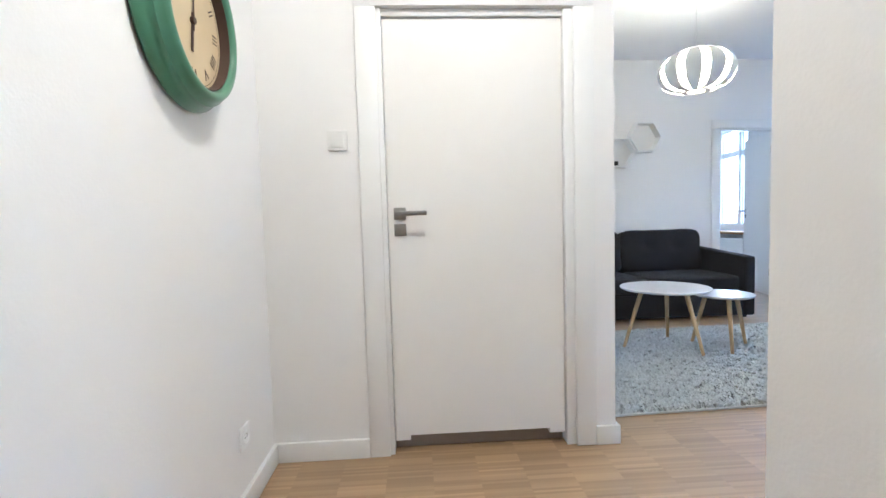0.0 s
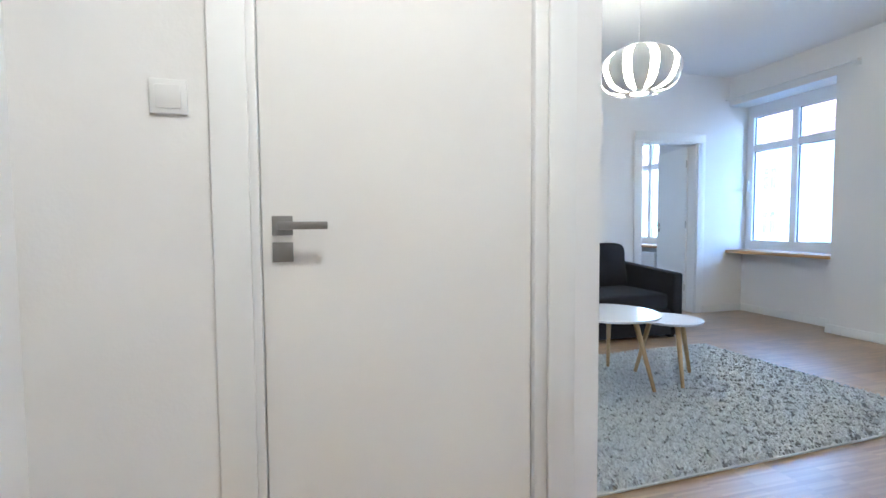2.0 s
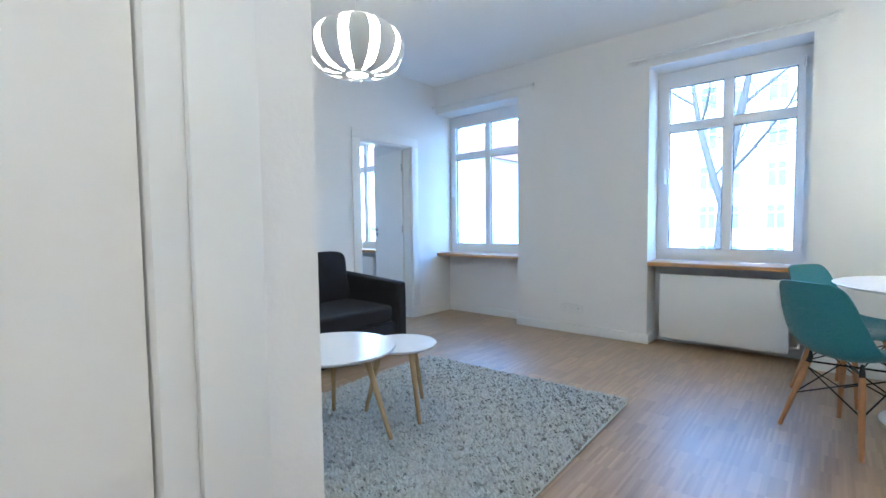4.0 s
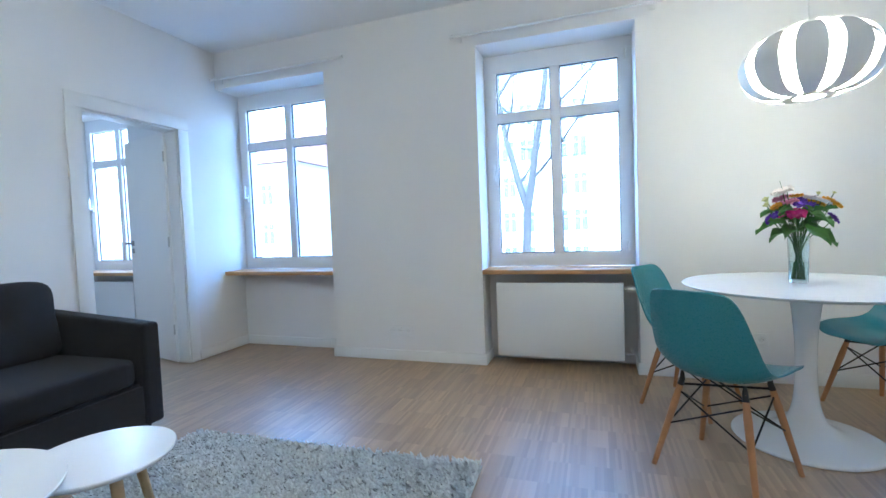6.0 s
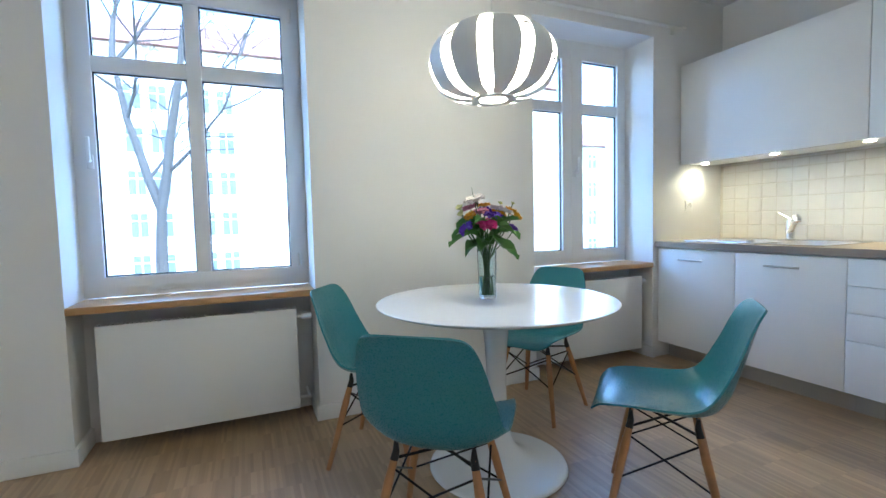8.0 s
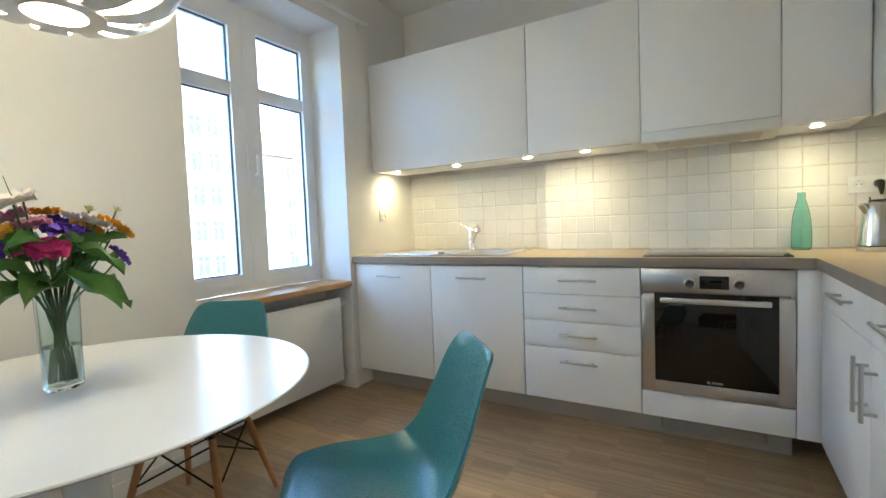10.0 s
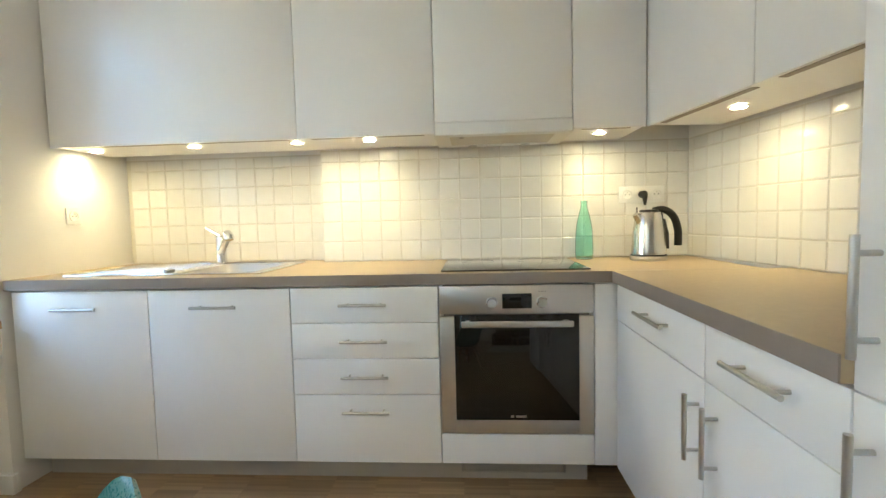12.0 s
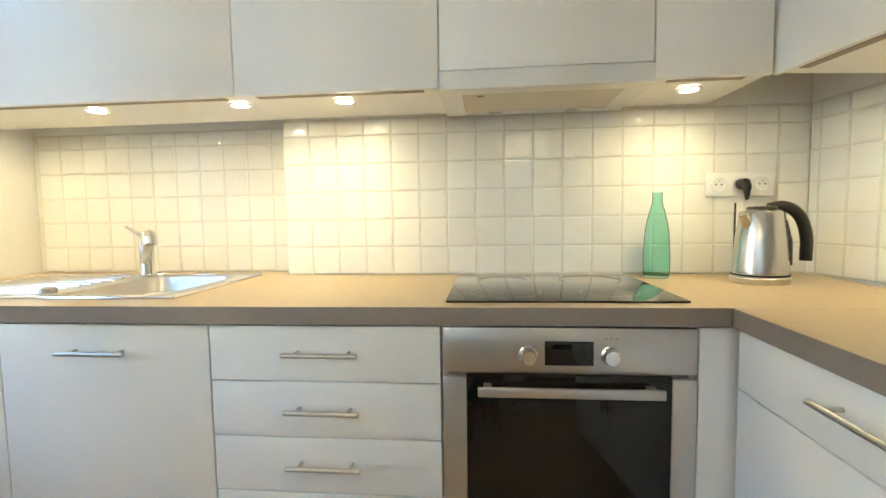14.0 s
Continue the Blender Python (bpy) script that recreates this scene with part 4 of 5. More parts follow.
for c in list(housing.children):
    if c.name.startswith("body"):
        bpy.data.objects.remove(c)
part("body", boxes((0, 0.016, -0.555, -0.0195, 0.125, FT), (0.587, 0.603, -0.555, -0.0195, 0.125, FT), (0.016, 0.587, -0.555, -0.0195, 0.236, 0.252), (0.016, 0.587, -0.555, -0.545, 0.252, FT)), FRONT, housing, "", False)
g = part("ventilation_grille", box(0.09, 0.53, -0.1198, -0.114, 0.030, 0.085, 0.001), PEWTER, housing, "metal ventilation grille")
for k in range(9):
    part("slat", box(0.10, 0.52, -0.115, -0.109, 0.035 + k * 0.0052, 0.0372 + k * 0.0052), NICKEL, g, "", False)
fil = thing("filler_panel", "white filler panel in the kitchen corner", "panel", pose(3.10, 0, 0), kind="structure")
part("panel", box(-0.030, 0.080, -0.018, -0.0005, 0.128, FT, 0.001), FRONT, fil)

RET = pose(3.10, 0, 0, 0, 0, -90)
base_unit(-0.672, -0.012, [("drawer", 0, 0.660, 0.712, FT, (0.280, 0.795, 0.21, False)), ("door", 0, 0.660, 0.128, 0.712, (0.026, 0.585, 0.165, True))], RET, "white base cabinet with a drawer above a door")
base_unit(-1.092, -0.673, [("drawer", 0, 0.419, 0.712, FT, (0.194, 0.795, 0.19, False)), ("door", 0, 0.419, 0.128, 0.712, (0.360, 0.585, 0.165, True))], RET, "narrow white base cabinet with a drawer above a door")

tall = thing("fridge_cabinet", "tall white cabinet with a built-in fridge behind two doors", "cabinet", RET @ Matrix.Translation((-1.693, 0, 0)))
part("body", box(0, 0.60, -0.605, -0.0195, 0.10, 2.24), FRONT, tall, "", False)
part("plinth", box(0, 0.60, -0.136, -0.120, 0, 0.0995), PLINTH, tall, "grey plinth", False)
front(tall, 0, 0.60, 0.105, 0.848, "door", 0.0, (0.562, 0.715, 0.17, True))
front(tall, 0, 0.60, 0.848, 2.24, "door", 0.0, (0.562, 0.990, 0.17, True))

# worktop, with an opening for the sink bowl
BX0, BX1, BY0, BY1 = 4.60, 4.94, -0.53, -0.13
top = thing("worktop", "sand-coloured laminate worktop with a taupe front edge", "worktop", pose(3.10, 0, WB))
TH = WT - WB


def wrow(x0, x1, y0, y1):
    return (x0 - 3.10, x1 - 3.10, y0, y1, 0.0005, TH)


for nm, rows in (("main_surface", (wrow(KX + 0.002, BX0, YK + 0.002, 0.016), wrow(BX1, 5.598, YK + 0.002, 0.016), wrow(BX0, BX1, BY1, 0.016), wrow(BX0, BX1, YK + 0.002, BY0), wrow(XS + 0.002, 5.598, YK2 + 0.002, YK + 0.002))), ("side_surface", (wrow(2.40, 3.116, 0.016, 1.092),))):
    bm = boxes(*rows)
    if nm == "side_surface":
        for v in bm.verts:
            if v.co.x < 0:
                v.co.x = side_x(v.co.y) + 0.002 - 3.10
    bmesh.ops.remove_doubles(bm, verts=bm.verts, dist=0.0005)
    part(nm, bm, COUNTER, top, "", False)
part("front_edge", boxes(wrow(3.1205, 5.598, 0.0162, 0.020)), EDGE, top, "taupe laminate edge", False)
part("side_edge", boxes(wrow(3.1162, 3.120, 0.0162, 1.092)), EDGE, top, "taupe laminate edge", False)
part("joint_strip", box(-0.635, 0.012, 0.014, 0.017, TH, TH + 0.0006), NICKEL, top, "thin metal joint strip", False)

# sink
sink = thing("kitchen_sink", "stainless steel sink with a ribbed drainer", "sink", pose(4.94, -0.33, WT))
sx0, sx1, sy0, sy1 = 4.535 - 4.94, 5.42 - 4.94, -0.25, 0.25
bx0, bx1, by0, by1 = BX0 - 4.94 + 0.004, BX1 - 4.94 - 0.004, BY0 + 0.33 + 0.004, BY1 + 0.33 - 0.004
bm = boxes((sx0, bx0, sy0, sy1, 0.0003, 0.004), (bx1, sx1, sy0, sy1, 0.0003, 0.004), (bx0, bx1, sy0, by0, 0.0003, 0.004), (bx0, bx1, by1, sy1, 0.0003, 0.004))
part("rim_plate", bm, STEEL_X, sink, "", False)
edge = [(sx0, sy0), (sx1, sy0), (sx1, sy1), (sx0, sy1), (sx0, sy0)]
for (a, b), (c, d) in zip(edge, edge[1:]):
    part("raised_edge", tube([(a, b, 0.004), (c, d, 0.004)], 0.0045, 8), CHROME, sink)
bowl = bmesh.new()
ringz = ((0.003, 0.0), (-0.008, 0.004), (-0.12, 0.018), (-0.150, 0.045), (-0.155, 0.10))
rings = []
for z, ins in ringz:
    ring = []
    for k in range(48):
        a = 2 * math.pi * k / 48
        c, s = math.cos(a), math.sin(a)
        pw = 0.30
        ring.append(bowl.verts.new(((bx0 + bx1) / 2 + ((bx1 - bx0) / 2 - ins) * math.copysign(abs(c) ** pw, c), (by0 + by1) / 2 + ((by1 - by0) / 2 - ins) * math.copysign(abs(s) ** pw, s), z)))
    rings.append(ring)
for a, b in zip(rings, rings[1:]):
    for k in range(48):
        bowl.faces.new((a[k], a[(k + 1) % 48], b[(k + 1) % 48], b[k]))
bowl.faces.new(rings[-1])
part("bowl", bowl, STEEL_X, sink, "", 60)
for k in range(9):
    y = -0.19 + k * 0.045
    part("drainer_rib", tube([(0.08, y, 0.0045), (sx1 - 0.045, y, 0.0045)], [0.006, 0.006], 8), STEEL_X, sink)
part("drain_stopper", lathe([(0, 0.022), (0.016, 0.022), (0.022, 0.018), (0.022, 0.0045), (0, 0.0045)], 24, center=(0.055, 0.17, 0)), PEWTER, sink, "grey metal drain stopper")

tap = thing("kitchen_tap", "chrome single-lever kitchen tap on the sink", "tap", pose(4.965, -0.535, WT + 0.0045, 0, 0, 14) @ Matrix.Scale(1.12, 4))
part("body", lathe([(0, 0.0), (0.026, 0.0), (0.027, 0.008), (0.023, 0.014), (0.0225, 0.115), (0.020, 0.128), (0, 0.132)], 32), CHROME, tap)
part("spout", tube(smooth_curve([(0.0, 0.012, 0.055), (-0.028, 0.055, 0.088), (-0.058, 0.105, 0.125), (-0.066, 0.125, 0.138)], 5), [0.015] * 10 + [0.016] * 6, 16), CHROME, tap)
part("spray_head", tube([(-0.060, 0.115, 0.143), (-0.072, 0.136, 0.128), (-0.074, 0.139, 0.116)], [0.021, 0.022, 0.018], 16), CHROME, tap)
part("lever", tube([(0.0, 0.0, 0.128), (0.03, -0.006, 0.148), (0.066, -0.01, 0.172)], [0.010, 0.006, 0.004], 10), CHROME, tap)

# hob
hob = thing("induction_hob", "black glass induction hob set on the worktop", "hob", pose(3.48, -0.29, WT + 0.0003))
part("glass_plate", box(-0.295, 0.295, -0.26, 0.255, 0.0, 0.006, 0.002), BLACKGLASS, hob)
for x, y, r in ((-0.14, 0.12, 0.075), (0.14, 0.12, 0.095), (-0.14, -0.12, 0.095), (0.14, -0.12, 0.075)):
    part("cooking_zone", lathe([(r, 0.0062), (r + 0.0015, 0.0062), (r + 0.0015, 0.0060), (r, 0.0060), (r, 0.0062)], 48, center=(x, y, 0)), PEWTER, hob, "thin grey zone ring", False)

# oven
oven = thing("built_in_oven", "stainless steel built-in oven with a dark glass door", "oven", pose(3.482, 0, 0.254))
part("cavity", box(-0.284, 0.284, -0.52, -0.0115, 0.0, 0.58), PEWTER, oven, "", False)
panel = part("control_panel", box(-0.298, 0.298, -0.010, 0.004, 0.484, 0.594, 0.002), STEEL_X, oven)
disp = part("display", box(-0.061, 0.053, 0.0041, 0.0052, 0.503, 0.562, 0.001), BLACKGLASS, panel, "black display")
for x in (-0.1, 0.093):
    kn = part("knob", lathe([(0, 0.024), (0.017, 0.024), (0.019, 0.021), (0.0195, 0.004), (0.023, 0.002), (0.023, 0.0), (0, 0.0)], 32, m=pose(x, 0.0045, 0.528, -90, 0, 0)), CHROME, panel, "round metal knob")
for k in range(3):
    part("marking", box(-0.115 + k * 0.012, -0.112 + k * 0.012, 0.0041, 0.0044, 0.568, 0.571), CLOCKDARK, panel, "", False)
door = part("oven_door", box(-0.290, 0.290, -0.0105, -0.0085, 0.006, 0.472), PEWTER, oven, "", False)
for nm, r in (("door_stile", (-0.298, -0.242, -0.008, 0.006, 0.004, 0.472)), ("door_stile", (0.242, 0.298, -0.008, 0.006, 0.004, 0.472)), ("door_rail", (-0.242, 0.242, -0.008, 0.006, 0.004, 0.056))):
    part(nm, box(*r, 0.0015), STEEL_X, door, "brushed steel")
part("glass", box(-0.2415, 0.2415, -0.008, 0.0045, 0.0565, 0.478, 0.001), OVENGLASS, door, "dark oven glass")
bmh = box(-0.213, 0.213, 0.038, 0.050, 0.438, 0.462, 0.004)
for s in (-0.19, 0.19):
    box(s - 0.010, s + 0.010, 0.0046, 0.040, 0.442, 0.458, 0.002, bm=bmh)
part("door_handle", bmh, NICKEL, door, "brushed flat bar handle")
part("badge", boxes((-0.036, 0.006, 0.0047, 0.0050, 0.068, 0.076), (0.014, 0.026, 0.0047, 0.0050, 0.067, 0.077)), NICKEL, door, "small grey maker's mark", False)

# wall cabinets
UB, UT, UY = 1.487, 2.24, -0.235


def wall_unit(x0, x1, z0, back, m, label, fy=0.0, name="wall_cabinet"):
    root = thing(name, label, "cabinet", m @ Matrix.Translation((x0, 0, 0)), group="wall cabinets")
    W = x1 - x0
    part("body", box(0, W, back, fy - 0.0195, z0 + 0.004, UT), FRONT, root, "", False)
    # flat darker strip in place of the finger recess, nothing is cut in
    part("grip_strip", box(0.05, W - 0.05, fy - 0.060, fy - 0.034, z0 + 0.0015, z0 + 0.0038), EDGE, root, "flat taupe strip on the underside in place of a finger recess", False)
    front(root, 0, W, z0 - 0.004, UT, "door", fy)
    return root


UM = pose(0, UY, 0)
wall_unit(4.419, 5.590, UB, YK + 0.002 - UY, UM, "wide white handleless wall cabinet above the sink")
wall_unit(3.803, 4.418, UB, YK + 0.002 - UY, UM, "white handleless wall cabinet beside the cooker hood")
wall_unit(3.209, 3.802, 1.535, YK + 0.002 - UY, UM, "white handleless wall cabinet over the cooker hood")
wall_unit(2.902, 3.208, UB, YK + 0.002 - UY, UM, "narrow white corner wall cabinet")
RU = pose(2.896, UY - 0.018, 0, 0, 0, -90 + SLANT)
wall_unit(-0.605, 0.0, UB, -0.335, RU, "white handleless wall cabinet on the side wall")
wall_unit(-1.338, -0.606, UB, -0.335, RU, "white handleless wall cabinet on the side wall, beside the fridge cabinet")

hood = thing("cooker_hood", "white slide-out cooker hood under the wall cabinet", "cooker hood", pose(3.5055, UY, 1.475))
part("body", box(-0.293, 0.293, -0.347, -0.001, 0.006, 0.0565, 0.002), METALW, hood)
part("front_strip", box(-0.296, 0.296, 0.0, 0.010, 0.0, 0.052, 0.002), METALW, hood)
part("frame", boxes((-0.300, -0.235, -0.34, -0.002, 0.0, 0.0055), (0.235, 0.300, -0.34, -0.002, 0.0, 0.0055), (-0.235, 0.235, -0.34, -0.285, 0.0, 0.0055), (-0.235, 0.235, -0.05, -0.002, 0.0, 0.0055)), METALW, hood, "", False)
part("filter", box(-0.2345, 0.2345, -0.2845, -0.0505, 0.003, 0.0058), GROUT, hood, "pale metal grease filter", False)
part("light_switch", box(0.17, 0.19, -0.09, -0.08, 0.0, 0.003), PEWTER, hood, "", False)
for s in (-0.13, 0.13):
    part("lamp", lathe([(0, -0.003), (0.020, -0.003), (0.024, 0.0), (0.024, 0.001), (0, 0.001)], 24, center=(s, -0.312, 0)), NICKEL, hood, "unlit round hood lamp")

SPOTGLOW = glow("lit_spot", (1.0, 0.88, 0.62), 8.0)
for x, y in ((5.49, -0.385), (4.965, -0.350), (4.462, -0.350), (4.115, -0.350), (3.06, -0.375), (2.68, 0.04)):
    sp = thing("cabinet_spotlight", "small round warm spotlight, lit, under the wall cabinet", "spotlight", pose(x, y, UB + 0.0035), group="cabinet spotlights")
    part("ring", lathe([(0.026, -0.0005), (0.026, -0.006), (0.033, -0.006), (0.034, -0.0005), (0.026, -0.0005)], 28), NICKEL, sp)
    part("lens", lathe([(0, -0.001), (0.0255, -0.001), (0.0255, -0.004), (0, -0.004)], 28), SPOTGLOW, sp, "glowing lens")
    L = bpy.data.lights.new("spot_beam", "SPOT")
    L.energy, L.color, L.spot_size, L.spot_blend, L.shadow_soft_size = SPOTW, WARM, radians(150), 1.0, 0.025
    beam = new("spot_beam", L)
    beam.parent = sp
    beam.location = (0, 0, -0.012)

# socket row with the kettle's plug
ks = socket(pose(2.797, YK + 0.012, 1.212, 0, 0, 180), 3, "triple white wall socket on tiles with a black plug")
part("plug", tube([(0.0, -0.013, 0.0), (0.0, -0.040, 0.0), (0.0, -0.050, -0.012), (0.002, -0.048, -0.055)], [0.019, 0.018, 0.014, 0.005], 14), RUBBER, ks, "black plug")

bottle = thing("glass_bottle", "teal green glass bottle on the worktop beside the hob", "bottle", pose(3.10, -0.50, WT + 0.0004))
BP = smooth_curve([(0.040, 0.004, 0), (0.043, 0.03, 0), (0.042, 0.10, 0), (0.036, 0.17, 0), (0.024, 0.225, 0), (0.0165, 0.252, 0), (0.0165, 0.285, 0)], 4)
BPI = [(p.x - 0.003, max(p.y, 0.009)) for p in reversed(BP)]
part("glass", lathe([(0, 0.0), (0.037, 0.0)] + [(p.x, p.y) for p in BP] + BPI + [(0, 0.009)], 40), TEALGLASS, bottle, smooth=60)

kettle = thing("electric_kettle", "brushed steel electric kettle with a black handle", "kettle", pose(2.835, -0.385, WT + 0.0004) @ Matrix.Scale(0.94, 4))
part("base", lathe([(0, 0.0), (0.083, 0.0), (0.085, 0.006), (0.085, 0.018), (0.080, 0.024), (0, 0.024)], 48), STEEL_X, kettle)
part("base_band", lathe([(0.081, 0.0245), (0.083, 0.0245), (0.083, 0.030), (0.081, 0.030), (0.081, 0.0245)], 48), RUBBER, kettle, "black band")
part("body", lathe([(0, 0.031), (0.080, 0.031), (0.0795, 0.05), (0.073, 0.14), (0.062, 0.222), (0.058, 0.232), (0, 0.236)], 56), STEEL_Z, kettle)
part("lid", lathe([(0, 0.237), (0.045, 0.236), (0.040, 0.246), (0, 0.249)], 40), RUBBER, kettle, "black lid")
part("spout", tube([(0.050, 0.02, 0.19), (0.075, 0.03, 0.225)], [0.02, 0.014], 14), STEEL_Z, kettle)
kh = smooth_curve([(-0.02, 0.0, 0.246), (-0.07, 0.0, 0.247), (-0.115, 0.0, 0.215), (-0.138, 0.0, 0.15), (-0.140, 0.0, 0.07)], 6)
part("grip", tube(kh, [0.012 + 0.006 * min(1, k / 8) for k in range(len(kh))], 14), RUBBER, kettle, "black curved handle")
part("handle_mount", tube([(-0.064, 0.0, 0.20), (-0.073, 0.0, 0.13), (-0.080, 0.0, 0.055)], [0.014, 0.022, 0.018], 14), RUBBER, kettle, "black mount")
part("water_gauge", box(0.020, 0.036, 0.066, 0.078, 0.075, 0.175, 0.005, m=pose(0, 0, 0, 6, 0, 0)), RUBBER, kettle, "dark water gauge")
part("cord", tube(smooth_curve([(-0.0, -0.08, 0.012), (0.005, -0.145, 0.02), (0.004, -0.150, 0.15), (0.005, -0.148, 0.262)], 5), 0.0035, 8), RUBBER, kettle, "black cord")

# ---- outside ----
GZ = -4.6
setting("ground", boxes((6.6, 1500, -1500, 1500, GZ - 0.3, GZ)), ASPHALT, "grey street ground", "ground")


def far_building(name, x, y0, y1, top_z, cols, floors, label, wall, first, step, wid, roof):
    root = thing(name, label, "building", pose(x, (y0 + y1) / 2, GZ))
    w = (y1 - y0) / 2
    H = top_z - GZ
    part("wall", box(0, 12, -w, w, 0, H), wall, root, "", False)
    bm = bmesh.new()
    prof = [(-0.5, H), (-0.4, H + 0.3), (6, H + 4.0), (12.4, H + 0.3), (12.5, H)]
    a = [bm.verts.new((p[0], -w - 0.3, p[1])) for p in prof]
    b = [bm.verts.new((p[0], w + 0.3, p[1])) for p in prof]
    for k in range(len(prof) - 1):
        bm.faces.new((a[k], a[k + 1], b[k + 1], b[k]))
    bm.faces.new(a[::-1])
    bm.faces.new(b)
    bm.faces.new((a[0], b[0], b[-1], a[-1]))
    part("roof", bm, roof, root, "", False)
    for f in range(floors):
        z = first + f * step
        part("storey_band", box(-0.08, 0, -w, w, z - 0.75, z - 0.6), wall, root, "", False)
        for c in cols:
            fr = part("window", boxes((-0.06, 0.05, c - wid / 2 - 0.12, c - wid / 2, z - 0.1, z + 1.75), (-0.06, 0.05, c + wid / 2, c + wid / 2 + 0.12, z - 0.1, z + 1.75), (-0.06, 0.05, c - wid / 2, c + wid / 2, z + 1.63, z + 1.75), (-0.10, 0.05, c - wid / 2, c + wid / 2, z - 0.1, z)), wall, root, "", False)
            part("pane", boxes((-0.02, -0.005, c - wid / 2, c + wid / 2, z, z + 1.63)), FARGLASS, fr, "dark glass", False)
            part("glazing_bar", boxes((-0.035, -0.021, c - 0.05, c + 0.05, z, z + 1.63), (-0.035, -0.021, c - wid / 2, c + wid / 2, z + 1.08, z + 1.16)), FACADE, fr, "", False)
    return root


far_building("apartment_building", 40, -26, 12, 13.5, [-14.6, -13.1, -8.6, -7.1, -1.6, -0.1, 4.9, 6.4, 10.95, 12.45, 15.1, 16.6], 5, "pale plaster apartment building across the street", FACADE, 2.2, 2.9, 1.0, ROOFRED)
far_building("townhouse", 34, 26, 46, 7.0, [-7, -4.2, -1.4, 1.4, 4.2, 7], 3, "low plaster townhouse with a red tiled roof", FACADE2, 1.6, 3.3, 1.1, ROOFRED)
far_building("corner_building", 46, -60, -30, 9.5, [-10, -6, -2, 2, 6, 10], 4, "grey plaster building farther down the street", FACADE2, 1.6, 3.3, 1.2, ROOFRED)


def tree(x, y, height, seed, lean):
    root = thing("tree", "bare winter street tree with a forked grey trunk", "tree", pose(x, y, GZ), group="street trees")
    rg = random.Random(seed)
    trunk, limbs, twigs = bmesh.new(), bmesh.new(), ([], [])

    def grow(p, d, L, r, depth):
        pts, q, dd = [p], p.copy(), d.copy()
        n = 5 if depth < 3 else 3
        for k in range(n):
            dd = (dd + Vector((rg.uniform(-1, 1), rg.uniform(-1, 1), rg.uniform(-0.4, 0.9))) * (0.05 + 0.05 * depth)).normalized()
            q = q + dd * L / n
            pts.append(q.copy())
        rad = [r * (1 - 0.5 * k / n) for k in range(n + 1)]
        if depth < 4:
            tube(pts, rad, 9 if depth < 2 else 6, bm=trunk if depth == 0 else limbs)
        else:
            side = dd.orthogonal().normalized()
            for a, b, ra, rb in zip(pts, pts[1:], rad, rad[1:]):
                base = len(twigs[0])
                for c, rr in ((a, ra), (b, rb)):
                    for s in range(3):
                        an = 2.094 * s
                        twigs[0].append(tuple(c + rr * (side * math.cos(an) + dd.cross(side) * math.sin(an))))
                for s in range(3):
                    twigs[1].append((base + s, base + (s + 1) % 3, base + 3 + (s + 1) % 3, base + 3 + s))
        if depth >= 6 or r < 0.004:
            return
        if depth == 0:
            side = Vector((0.2, 1, 0)).normalized()
            grow(pts[-1], (Vector((0, 0, 1)) + side * 0.30).normalized(), L * 0.62, r * 0.52, 1)
            grow(pts[-1], (Vector((0, 0, 1)) - side * 0.10).normalized(), L * 0.70, r * 0.56, 1)
            return
        shoots = [(pts[-1], 0.30, 0.66, 0.74), (pts[-1], 0.55, 0.52, 0.66)] + [(pts[rg.randint(1, n - 1)], 0.85, 0.38, 0.55) for _ in range(3 if depth < 4 else 2)]
        for start, tilt, kr, kl in shoots:
            a = rg.uniform(0, 6.28)
            side = dd.orthogonal().normalized()
            axis = side * math.cos(a) + dd.cross(side) * math.sin(a)
            nd = (dd * math.cos(tilt) + axis * math.sin(tilt)).normalized()
            grow(start, nd, L * kl * rg.uniform(0.85, 1.15), r * kr * rg.uniform(0.9, 1.1), depth + 1)

    grow(Vector((0, 0, 0)), Vector(lean).normalized(), height * 0.44, height * 0.0160, 0)
    part("trunk", trunk, BARK, root)
    part("limbs", limbs, BARK, root)
    me = bpy.data.meshes.new("twigs")
    me.from_pydata(twigs[0], [], twigs[1])
    me.materials.append(BARK)
    ob = new("twigs", me)
    ob.parent = root
    tagged(ob, kind="stuff")


tree(16.0, 4.95, 14.0, 4, (0.02, 0.03, 1))
tree(24.0, -7.5, 11.0, 9, (0.0, -0.03, 1))

# ---- wall tiles, laid last ----
PITCH, TW = 0.104, 0.1005


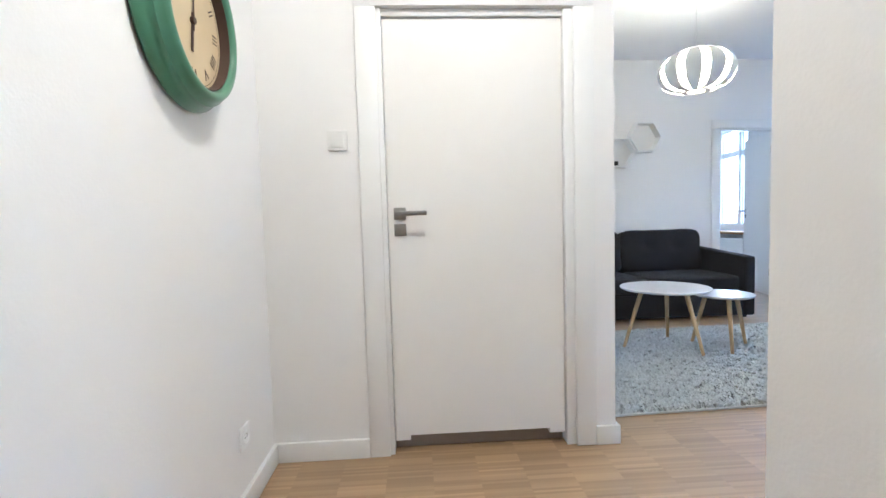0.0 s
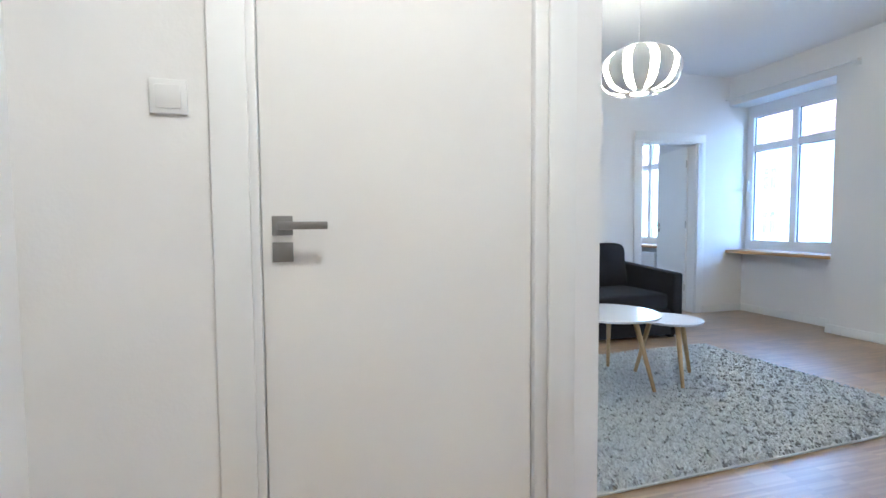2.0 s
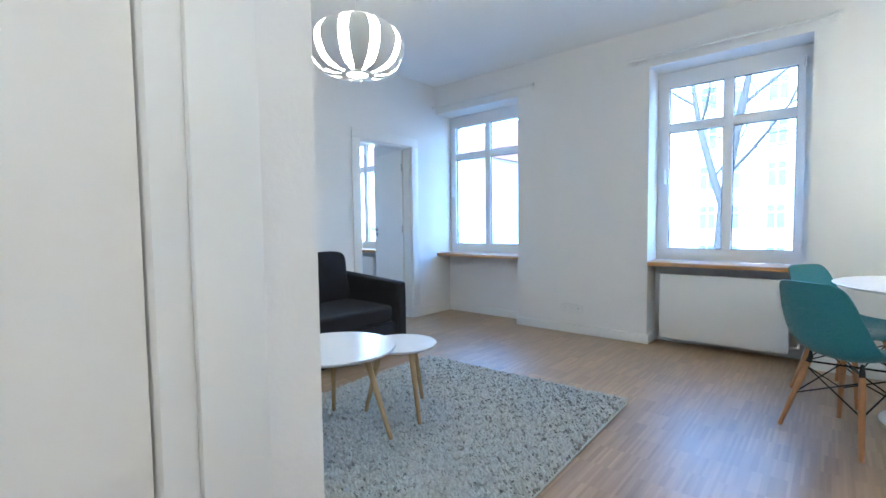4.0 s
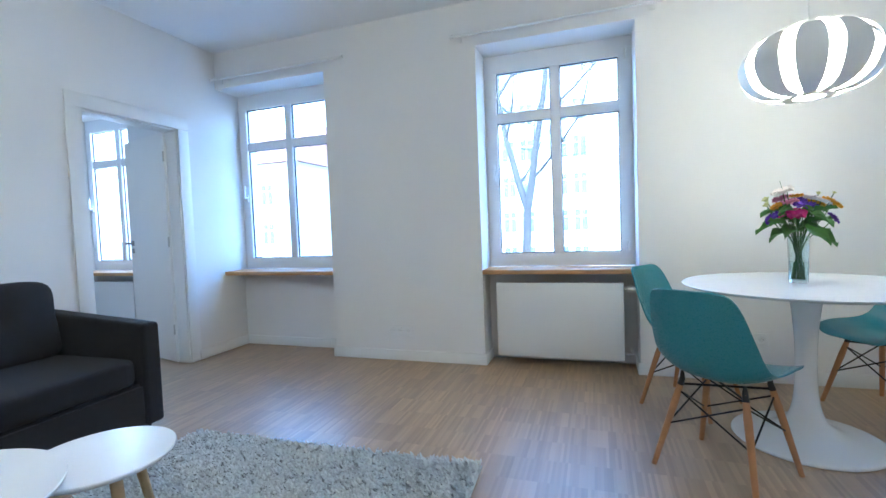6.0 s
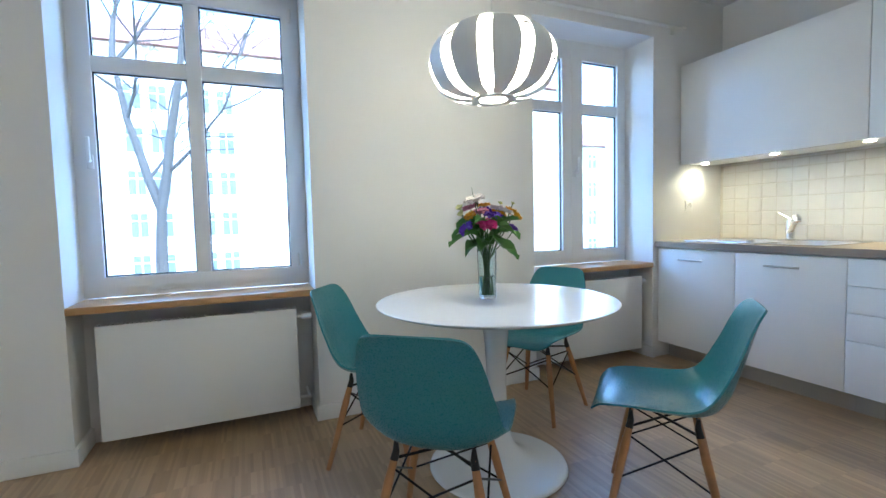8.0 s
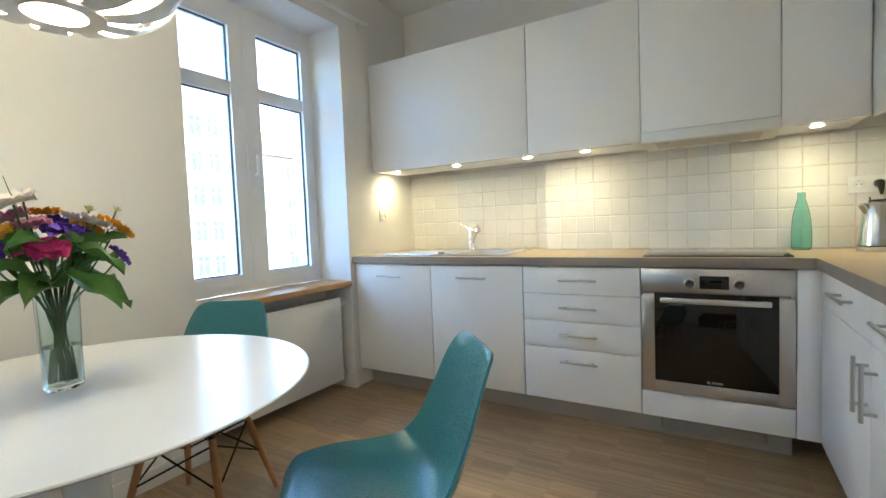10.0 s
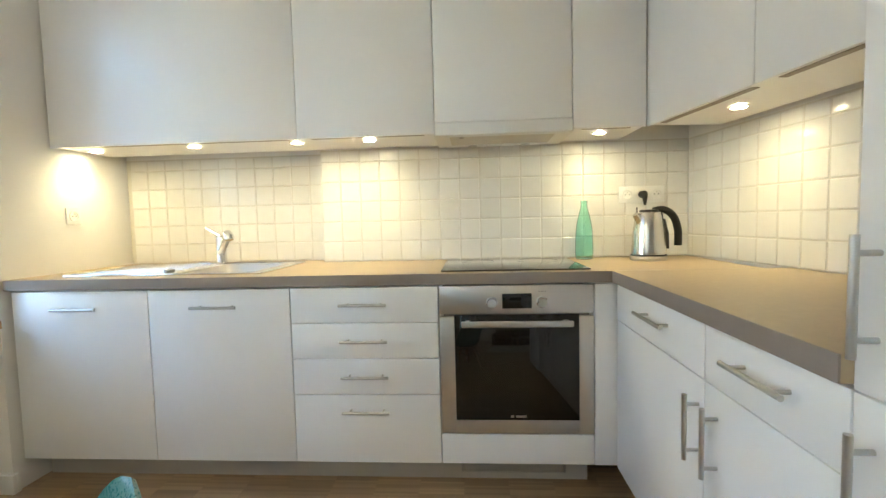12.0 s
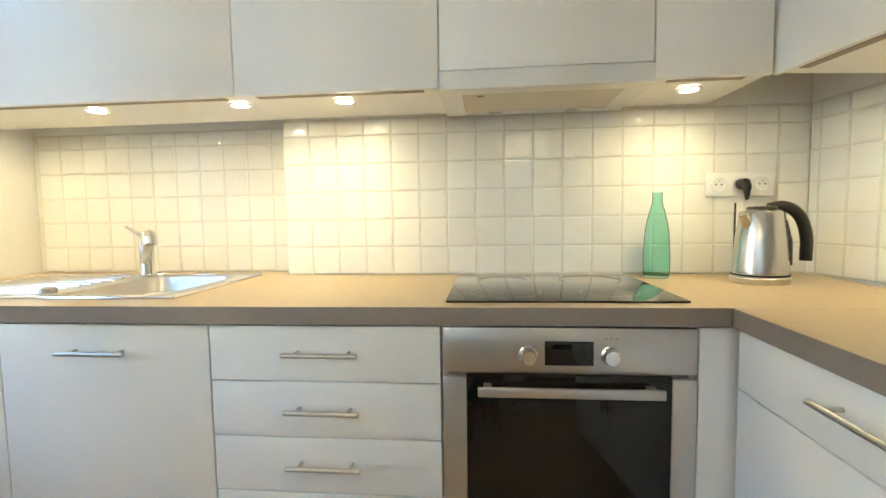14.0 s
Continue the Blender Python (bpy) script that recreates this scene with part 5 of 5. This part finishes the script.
def tile_mesh(w, h, seed):
    """A handmade glazed tile, pillowed, w by h, facing +y."""
    rg = random.Random(seed)
    bm = bmesh.new()
    us = (0.0, 0.035, 0.5, 0.965, 1.0)
    grid = []
    for i, a in enumerate(us):
        row = []
        for j, b in enumerate(us):
            edge_row = i in (0, 4) or j in (0, 4)
            y = 0.0036 if edge_row else 0.0060 + (rg.uniform(-0.0003, 0.0003) if (i, j) != (2, 2) else rg.uniform(0.0, 0.0004))
            row.append(bm.verts.new((a * w + (rg.uniform(-0.0008, 0.0008) if edge_row else 0), y, b * h + (rg.uniform(-0.0008, 0.0008) if edge_row else 0))))
        grid.append(row)
    for i in range(4):
        for j in range(4):
            bm.faces.new((grid[i][j], grid[i + 1][j], grid[i + 1][j + 1], grid[i][j + 1]))
    bmesh.ops.recalc_face_normals(bm, faces=bm.faces)
    me = mesh_of(bm, "tile", TILE)
    me.polygons.foreach_set("use_smooth", [False] * len(me.polygons))
    return me


FULL = [tile_mesh(TW, TW, k) for k in range(8)]
ROWS_Z = [(0.904 + k * PITCH, TW) for k in range(5)] + [(0.904 + 5 * PITCH, 0.055)]
TOPS = [tile_mesh(TW, 0.055, 20 + k) for k in range(3)]


def tiled(name, m, length, label):
    back = setting(name, box(0, length, 0.0005, 0.004, 0.902, UB - 0.002), GROUT, label, "wall tiles")
    back.matrix_basis = m
    rgt = random.Random(len(name) + int(length * 100))
    n = int((length + 0.02) / PITCH)
    for k in range(n + 1):
        x = k * PITCH + 0.002
        w = min(TW, length - x - 0.001)
        if w < 0.02:
            continue
        for z, h in ROWS_Z:
            me = rgt.choice(FULL if h == TW else TOPS) if w == TW else tile_mesh(w, h, k)
            ob = new("tile", me)
            ob.parent = back
            ob.location = (x, 0.0008, z)


tiled("splashback_right", pose(XS, YK, 0) @ pose(0, 0, 0, 0, 0, 0) @ Matrix.Translation((-(XS - KX - 0.002), 0, 0)), XS - KX - 0.002, "white glazed square wall tiles behind the hob")
tiled("splashback_left", pose(XS + 0.001, YK2, 0), XE - XS - 0.002, "white glazed square wall tiles behind the sink")
tiled("splashback_side", pose(side_x(1.091), 1.091, 0, 0, 0, -90 + SLANT), (1.091 - YK) / math.cos(radians(SLANT)) - 0.012, "white glazed square wall tiles on the side wall")
